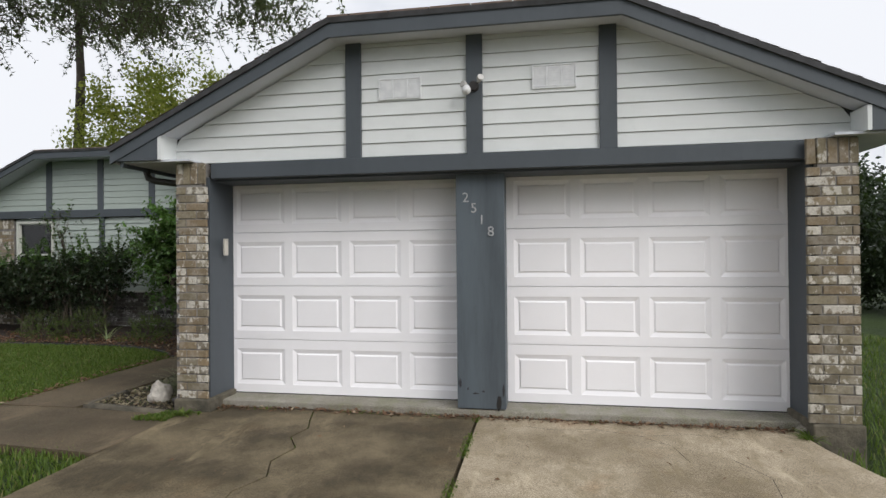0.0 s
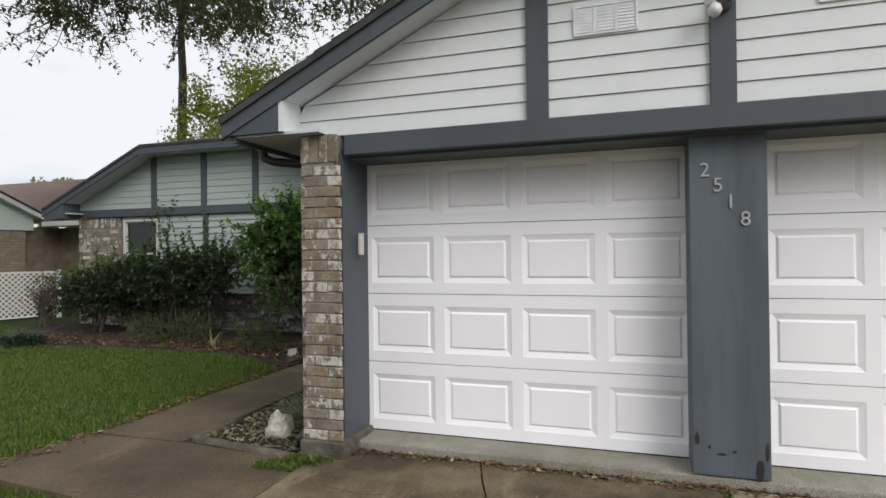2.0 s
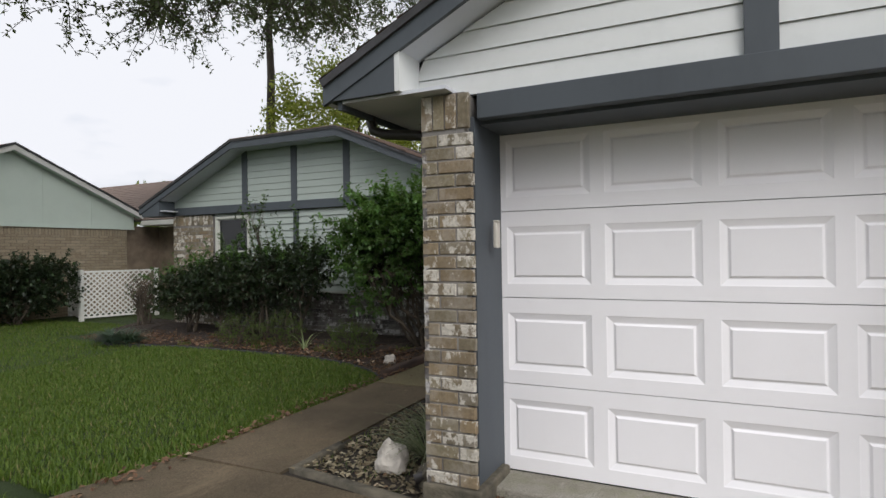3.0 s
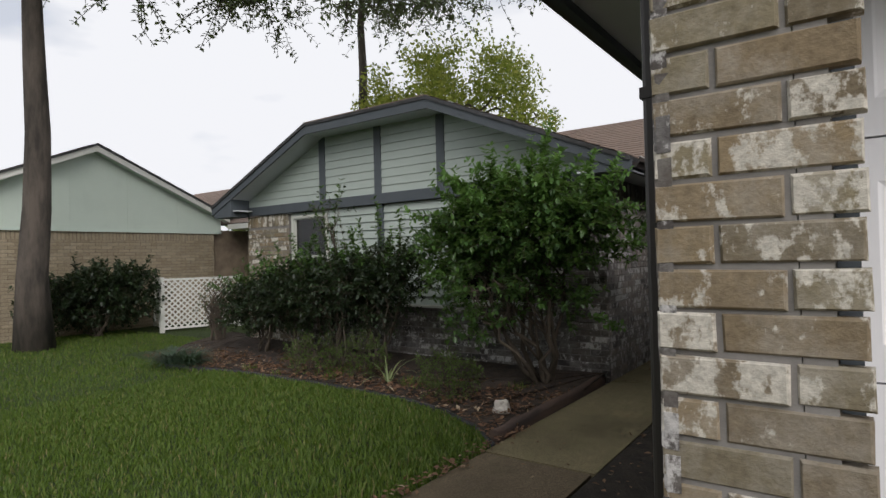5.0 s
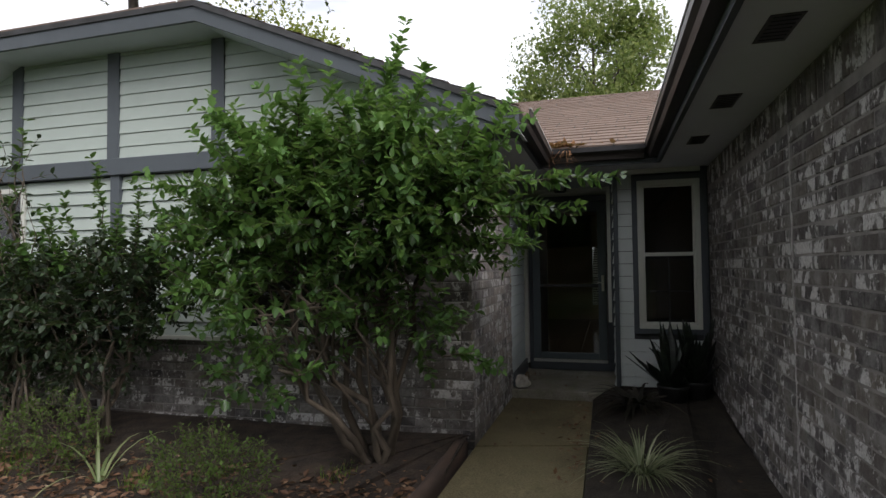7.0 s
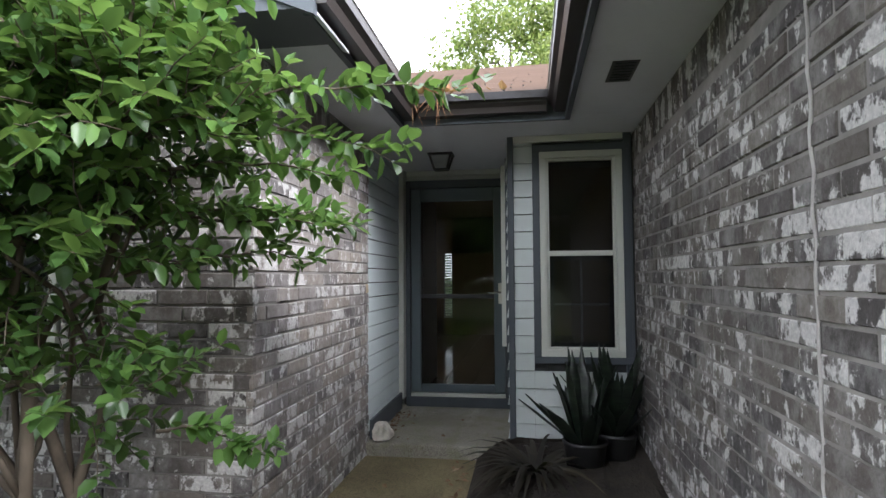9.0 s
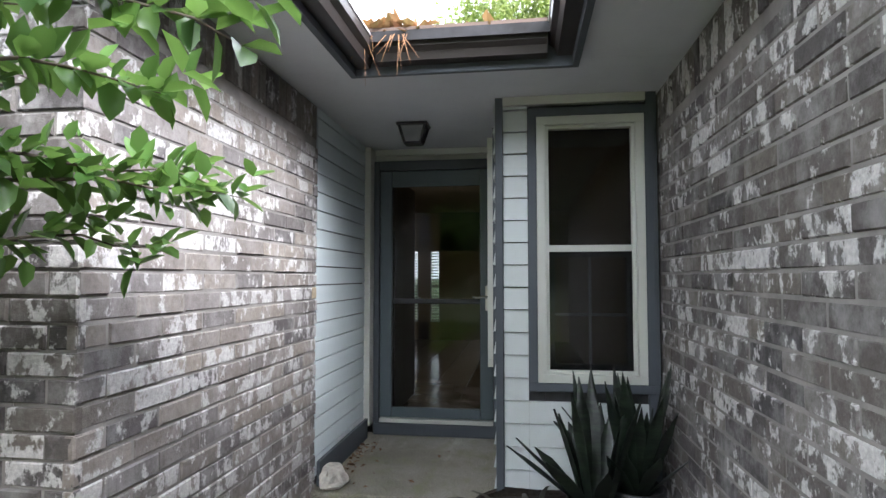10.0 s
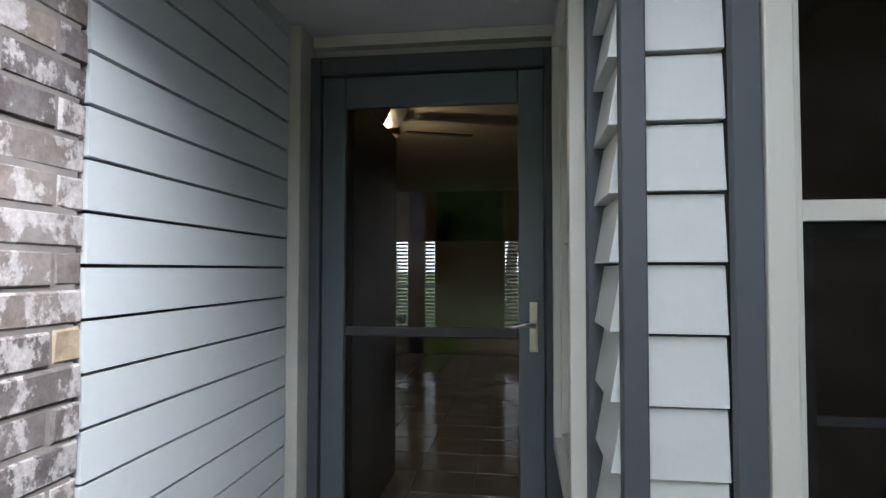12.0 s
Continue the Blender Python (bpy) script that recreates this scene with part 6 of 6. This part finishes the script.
litter("pine_needles", "brown pine needles heaped in the gutter corner", 420, 107, lambda r: (WER + 0.05 + abs(r.gauss(0, 0.16)), 12.26 + r.gauss(0, 0.03), 2.40 + 0.03 * r.random()), 0.09, "needle")

litter("leaf_litter", "dry leaves along the foot of the porch wall", 90, 109, lambda r: (-5.53 + abs(r.gauss(0, 0.06)), r.uniform(12.9, 13.85), 0.006), 0.04)
litter("leaf_litter", "dry leaves in the walk joint and beside the slab", 70, 110, lambda r: (-4.78 - abs(r.gauss(0, 0.08)), r.uniform(10.5, 12.7), -0.075), 0.045)

# hanging pine needles at the gutter
needles = thing("hanging_needles", "bundle of dry needles hanging over the gutter", "needles", (-4.98, 12.2, 2.38))
for k in range(16):
    bm = bmesh.new()
    x = -5.02 + rng.uniform(-0.1, 0.16)
    tube(bm, [(x, 12.24, 2.40), (x + rng.uniform(-.04, .04), 12.17, 2.40), (x + rng.uniform(-.1, .1), 12.15, 2.40 - rng.uniform(0.08, 0.26))], [0.002, 0.002, 0.001], 4)
    lpart("needle", bm, M["needle"], needles)


def rock(name, label, at, size, seed, mat="rock"):
    bm = bmesh.new()
    bmesh.ops.create_icosphere(bm, subdivisions=3, radius=1)
    for v in bm.verts:
        n1 = noise.noise((v.co.x * 1.3 + seed, v.co.y * 1.3, v.co.z * 1.3))
        n2 = noise.noise((v.co.x * 4 + seed, v.co.y * 4, v.co.z * 4))
        v.co *= 0.85 + 0.35 * n1 + 0.1 * n2
        v.co = Vector((v.co.x * size[0], v.co.y * size[1], max(v.co.z, -0.4) * size[2])) + Vector(at)
    return tagged(part(name, bm, M[mat]), label, "rock")


rock("rock", "pale jagged limestone rock at the bed corner", (-4.06, 6.12, 0.0), (0.13, 0.11, 0.15), 1.3)
rock("rock", "small grey rock by the pillar", (-3.72, 6.0, -0.02), (0.09, 0.08, 0.1), 4.1, "edging")
rock("rock", "round pale stone at the bed edge", (-6.03, 9.36, -0.05), (0.11, 0.1, 0.1), 2.7)
rock("rock", "pale rock beside the porch slab", (-5.47, 12.95, 0.05), (0.09, 0.13, 0.09), 6.2)
for x, y, rz, sx in ((1.93, 5.85, -32, 0.15), (2.13, 5.93, 40, 0.09)):
    bm = boxes((-sx, sx, -0.06, 0.06, -0.05, 0.03), bevel=0.014)
    for v in bm.verts:
        v.co += Vector((noise.noise(v.co * 9), noise.noise(v.co * 8 + Vector((3, 0, 0))), 0)) * 0.02
    ob = part("concrete_chunk", bm, M["slab"])
    ob.matrix_world = pose(x, y, -0.01, 4, -6, rz)
    tagged(ob, "broken piece of concrete kerb by the lawn", "concrete")

# bed edgings
def edging(name, label, pts, w, h, z, mat):
    bm = bmesh.new()
    r = random.Random(len(pts))
    fine = []
    for a, b in zip(pts, pts[1:]):
        n = max(1, int(math.dist(a, b) / 0.15))
        fine += [Vector((a[0] + (b[0] - a[0]) * k / n, a[1] + (b[1] - a[1]) * k / n, z)) for k in range(n)]
    fine.append(Vector((*pts[-1], z)))
    rows = []
    for i, p in enumerate(fine):
        d = (fine[min(i + 1, len(fine) - 1)] - fine[max(i - 1, 0)]).normalized()
        s = Vector((-d.y, d.x, 0))
        j = lambda q: q * (1 + r.uniform(-.15, .15))
        rows.append([bm.verts.new(p - s * w / 2 + Vector((0, 0, -0.06))), bm.verts.new(p - s * j(w / 2) + Vector((0, 0, h * 0.75))), bm.verts.new(p - s * w * 0.25 + Vector((0, 0, j(h)))),
                     bm.verts.new(p + s * w * 0.25 + Vector((0, 0, j(h)))), bm.verts.new(p + s * j(w / 2) + Vector((0, 0, h * 0.75))), bm.verts.new(p + s * w / 2 + Vector((0, 0, -0.06)))])
    for a, b in zip(rows, rows[1:]):
        for k in range(5):
            bm.faces.new((a[k], a[k + 1], b[k + 1], b[k])).smooth = True
    bm.faces.new(rows[0])
    bm.faces.new(rows[-1][::-1])
    bmesh.ops.recalc_face_normals(bm, faces=bm.faces)
    return structure(name, bm, M[mat], label, "edging")


edging("trim_bed_edging", "dark thin edging round the mulch bed", BED[2:] , 0.03, 0.035, -0.105, "lamp_metal")
edging("trim_walk_timber", "old brown landscape timber along the walk", [(-5.66, 8.6), (-5.64, 9.6), (-5.66, 11.0)], 0.1, 0.09, -0.09, "timber")
edging("trim_corner_kerb", "mossy concrete kerb round the soil strip", [(-4.66, 6.4), (-4.66, 5.86), (-3.66, 5.72)], 0.07, 0.022, -0.06, "edging")

# ---- the neighbouring house, its fence and roof ----
NX, NPEAK = -17.2, (10.5, 4.0)
nb_wall = wall("wall_neighbour", boxes((NX - 0.3, NX - 0.008, 7.5, 13.5, -0.4, 2.17)), "tan brick side of the neighbouring house", "tan_brick")
nb_slope = lambda y: NPEAK[1] - 0.45 * abs(y - NPEAK[0])
bm = bmesh.new()
solid(bm, [(NX + 0.03, 7.3, 2.18), (NX + 0.03, 13.7, 2.18), (NX + 0.03, 13.7, nb_slope(13.7)), (NX + 0.03, *NPEAK), (NX + 0.03, 7.3, nb_slope(7.3))], (-0.3, 0, 0))
nb = structure("wall_neighbour_gable", bm, M["mint"], "mint-green panelled gable of the neighbouring house", "gable")
for y in (8.82, 10.04, 11.26, 12.48):
    part("panel_joint", boxes((NX + 0.031, NX + 0.036, y - 0.012, y + 0.012, 2.22, nb_slope(y) - 0.05)), M["mint"], nb)
part("skirt_board", boxes((NX + 0.031, NX + 0.05, 7.3, 13.7, 2.15, 2.2)), M["mint"], nb)
for nm, ya, yb in (("fascia_neighbour", 10.5, 13.8), ("fascia_neighbour_far", 7.2, 10.5)):
    bm = bmesh.new()
    za, zb = nb_slope(ya) + 0.09, nb_slope(yb) + 0.09
    solid(bm, [(NX + 0.3, ya, za - 0.15), (NX + 0.3, yb, zb - 0.15), (NX + 0.3, yb, zb), (NX + 0.3, ya, za)], (-0.04, 0, 0))
    structure(nm, bm, M["lattice"], "pale barge board of the neighbouring house", "fascia")
    bm = bmesh.new()
    solid(bm, [(NX + 0.255, ya, za - 0.13), (NX + 0.255, yb, zb - 0.13), (NX + 0.031, yb, zb - 0.13), (NX + 0.031, ya, za - 0.13)], (0, 0, 0.012))
    structure("trim_neighbour_rake", bm, M["mint"], "mint-green soffit under the neighbour's barge board", "soffit")
roof_slope("roof_neighbour", [(NX - 14, 13.9, 2.58), (NX + 0.33, 13.9, 2.58), (NX + 0.33, 10.5, 4.12), (NX - 14, 10.5, 4.12)], "brown shingle roof of the neighbouring house", 12)
roof_slope("roof_neighbour_far", [(NX + 0.33, 7.1, 2.58), (NX - 14, 7.1, 2.58), (NX - 14, 10.5, 4.12), (NX + 0.33, 10.5, 4.12)], "brown shingle roof of the neighbouring house", 12)
structure("fascia_neighbour_eave", boxes((NX + 0.31, -15.0, 13.72, 13.76, 2.27, 2.4)), M["lattice"], "white eave board of the neighbouring house", "fascia")
structure("ceiling_neighbour_eave", boxes((NX + 0.31, -15.0, 13.761, 15.2, 2.27, 2.29)), M["lattice"], "white soffit of the neighbouring house", "soffit")
structure("wall_neighbour_rear", boxes((NX - 0.3, NX - 0.1, 13.52, 24.0, -0.4, 2.26)), M["tan_brick"], "rear wall of the neighbouring house", "wall")
structure("wall_neighbour_side", boxes((NX - 0.09, -13.6, 14.6, 14.8, -0.4, 2.26)), M["tan_brick"], "tan brick wall of the neighbour's rear wing", "wall")
roof_slope("roof_neighbour_rear", [(NX - 9, 13.74, 2.42), (-15.0, 13.74, 2.42), (-15.6, 18.4, 4.35), (NX - 9, 18.4, 4.35)], "brown shingle roof of the neighbour's rear wing", 18)

FZ0, FZ1 = -0.06, 1.06
fence = thing("lattice_fence", "white diagonal lattice fence between the houses", "fence", (-15.6, 11.2, -0.1))


def lattice_panel(a, b):
    """A framed run of crossed slats from a to b."""
    ln, hgt = math.dist(a, b), FZ1 - FZ0
    m = pose(a[0], a[1], FZ0, 0, 0, math.degrees(math.atan2(b[1] - a[1], b[0] - a[0])))

    def put(name, bm):
        bmesh.ops.transform(bm, matrix=m, verts=bm.verts)
        lpart(name, bm, M["lattice"], fence)
    for z in (0.0, hgt - 0.045):
        put("rail", boxes((0.03, ln - 0.03, -0.022, -0.011, z, z + 0.045)))
    for sg, d0 in ((1, -0.009), (-1, 0.001)):
        c = -hgt + 0.06
        while c < ln:
            u0, u1 = max(0.0, c), min(ln, c + hgt)
            if u1 - u0 > 0.03:
                za, zb = u0 - c, u1 - c
                if sg < 0:
                    za, zb = hgt - za, hgt - zb
                bm = bmesh.new()
                solid(bm, [(u0, d0, za), (min(ln, u0 + 0.045), d0, za), (min(ln, u1 + 0.045), d0, zb), (u1, d0, zb)], (0, 0.008, 0))
                put("slat", bm)
            c += 0.125


lattice_panel((-15.6, 11.2), (-15.1, 12.75))
lattice_panel((-17.1, 11.85), (-15.62, 11.22))
for px, py in ((-15.6, 11.2), (-15.08, 12.8), (-17.14, 11.87)):
    lpart("post", boxes((px - 0.04, px + 0.04, py - 0.04, py + 0.04, -0.3, FZ1 + 0.03)), M["lattice"], fence)


# ---- bricks ----
BW, BH, JT = 0.244, 0.0665, 0.0098


def brick_shape(w, h, seed, mat, depth=0.03):
    """A worn brick seen from its front: chamfered edges, slightly skewed corners. Its front looks to -y."""
    r = random.Random(seed)
    bm = bmesh.new()
    e = 0.004
    j = lambda s: r.uniform(-s, s)
    outer = [bm.verts.new((x + j(0.0012), 0.006, zz + j(0.0012))) for x, zz in ((0, 0), (w, 0), (w, h), (0, h))]
    face = [bm.verts.new((x + j(0.0015), j(0.002), zz + j(0.0015))) for x, zz in ((e, e), (w - e, e), (w - e, h - e), (e, h - e))]
    back = [bm.verts.new((x, depth, zz)) for x, zz in ((0, 0), (w, 0), (w, h), (0, h))]
    bm.faces.new(face)
    for a, b in ((face, outer), (outer, back)):
        for k in range(4):
            bm.faces.new((b[k], b[(k + 1) % 4], a[(k + 1) % 4], a[k]))
    bmesh.ops.recalc_face_normals(bm, faces=bm.faces)
    me = bpy.data.meshes.new("brick")
    bm.to_mesh(me)
    bm.free()
    me.materials.append(M[mat])
    return me


shapes = {}


def brick_of(w, h, k, mat):
    key = (round(w, 3), round(h, 3), k, mat)
    if key not in shapes:
        shapes[key] = brick_shape(w, h, len(shapes) + 5, mat)
    return shapes[key]


def lay(parent, origin, turn, length, z0, z1, near, soldier=0.0, seed=1, lead=0.0, mat="brick_far", limit=300, one="brick", bw=BW):
    """Running bond over a wall face. origin: its left lower corner seen from outside; turn: degrees about z.
    near(u, z) picks the bricks that are objects; the others are joined."""
    r = random.Random(seed)
    vs, fs = [], []
    made = 0
    m = pose(origin[0], origin[1], 0, 0, 0, turn)
    top = z1 - soldier
    rows = []
    z = z0
    c = 0
    while z + BH <= top + 0.02:
        rows.append((z, min(BH, top - z), c))
        z += BH + JT
        c += 1
    cells = []
    for z, h, c in rows:
        u = -(bw + JT) * (0.5 if c % 2 else 0.0) - lead
        while u < length - 0.02:
            a, b = max(0.0, u), min(length, u + bw)
            if b - a > 0.03:
                cells.append((a, z, b - a, h))
            u += bw + JT
    if soldier:
        u = 0.0
        while u < length - 0.02:
            w = min(BH, length - u)
            if w > 0.02:
                cells.append((u, top + JT * 0.6, w, soldier - JT))
            u += BH + JT
    for a, z, w, h in cells:
        proud = r.uniform(-0.003, 0.004)
        if near(a, z) and made < limit:
            ob = new("brick", brick_of(w, h, r.randrange(4), one))
            ob.parent = parent
            ob.matrix_basis = m @ pose(a, -proud, z, 0, r.uniform(-0.4, 0.4), 0)
            made += 1
        else:
            me = brick_of(w, h, r.randrange(4), one)
            mm = m @ pose(a, -proud, z)
            j = len(vs)
            vs += [tuple(mm @ v.co) for v in me.vertices]
            fs += [tuple(j + i for i in p.vertices) for p in me.polygons]
    if vs:
        ob = new("brickwork", raw_mesh("brickwork", vs, fs, M[mat]))
        ob.parent = parent
        tagged(ob, kind="stuff")


yes = lambda u, z: True
no = lambda u, z: False
Z0 = -0.10
TOP = SOFFIT - 0.006
# garage pillars, front and left return; the side wall is seen from the walk
lay(g_pillar_l, (GXL, GYB), 0, 0.315, 0.08, TOP, yes, 0.205, 11, one="brick_front", bw=0.203)
lay(g_pillar_r, (1.822, GYB), 0, GXR - 1.822, 0.08, TOP, yes, 0.205, 12, one="brick_front", bw=0.203)
lay(g_left_wall, (GXL, BAY_Y - 0.01), -90, BAY_Y - 0.01 - GYB, Z0, TOP, lambda u, z: 1.9 < u < 5.6 and 0.75 < z < 1.95, 0.205, 13, 0.05)
lay(w_porch_wall, (WALL_L, WY), 90, 12.895 - WY, Z0, TOP, yes, 0.205, 14, limit=340, one="brick_lit")
lay(w_right, (-6.55, WY), 0, -6.55 * -1 + WALL_L, Z0, TOP, lambda u, z: u > 0.3, 0.0, 15)
lay(w_base, (-11.128, WY), 0, 11.128 - 6.552, Z0 - 0.1, 0.70, yes, 0.0, 16)
lay(w_left, (WXL, WY), 0, 1.12, -0.25, 2.2, yes, 0.205, 17, one="brick_front", bw=0.203)
lay(nb_wall, (NX, 7.5), 90, 6.0, -0.15, 2.165, lambda u, z: u > 1.5 and z > 1.1, 0.205, 18, mat="brick_tan", one="brick_tan_one")

# one odd tan brick in the porch wall
spot = Vector((WALL_L, 12.78, 1.11))
odd = min((b for b in w_porch_wall.children if b.name.startswith("brick") and not b.name.startswith("brickwork")), key=lambda b: (b.matrix_basis.translation - spot).length)
odd.data = odd.data.copy()
odd.data.materials[0] = M["brick_tan_one"]
tagged(odd, "tan brick among the grey ones")
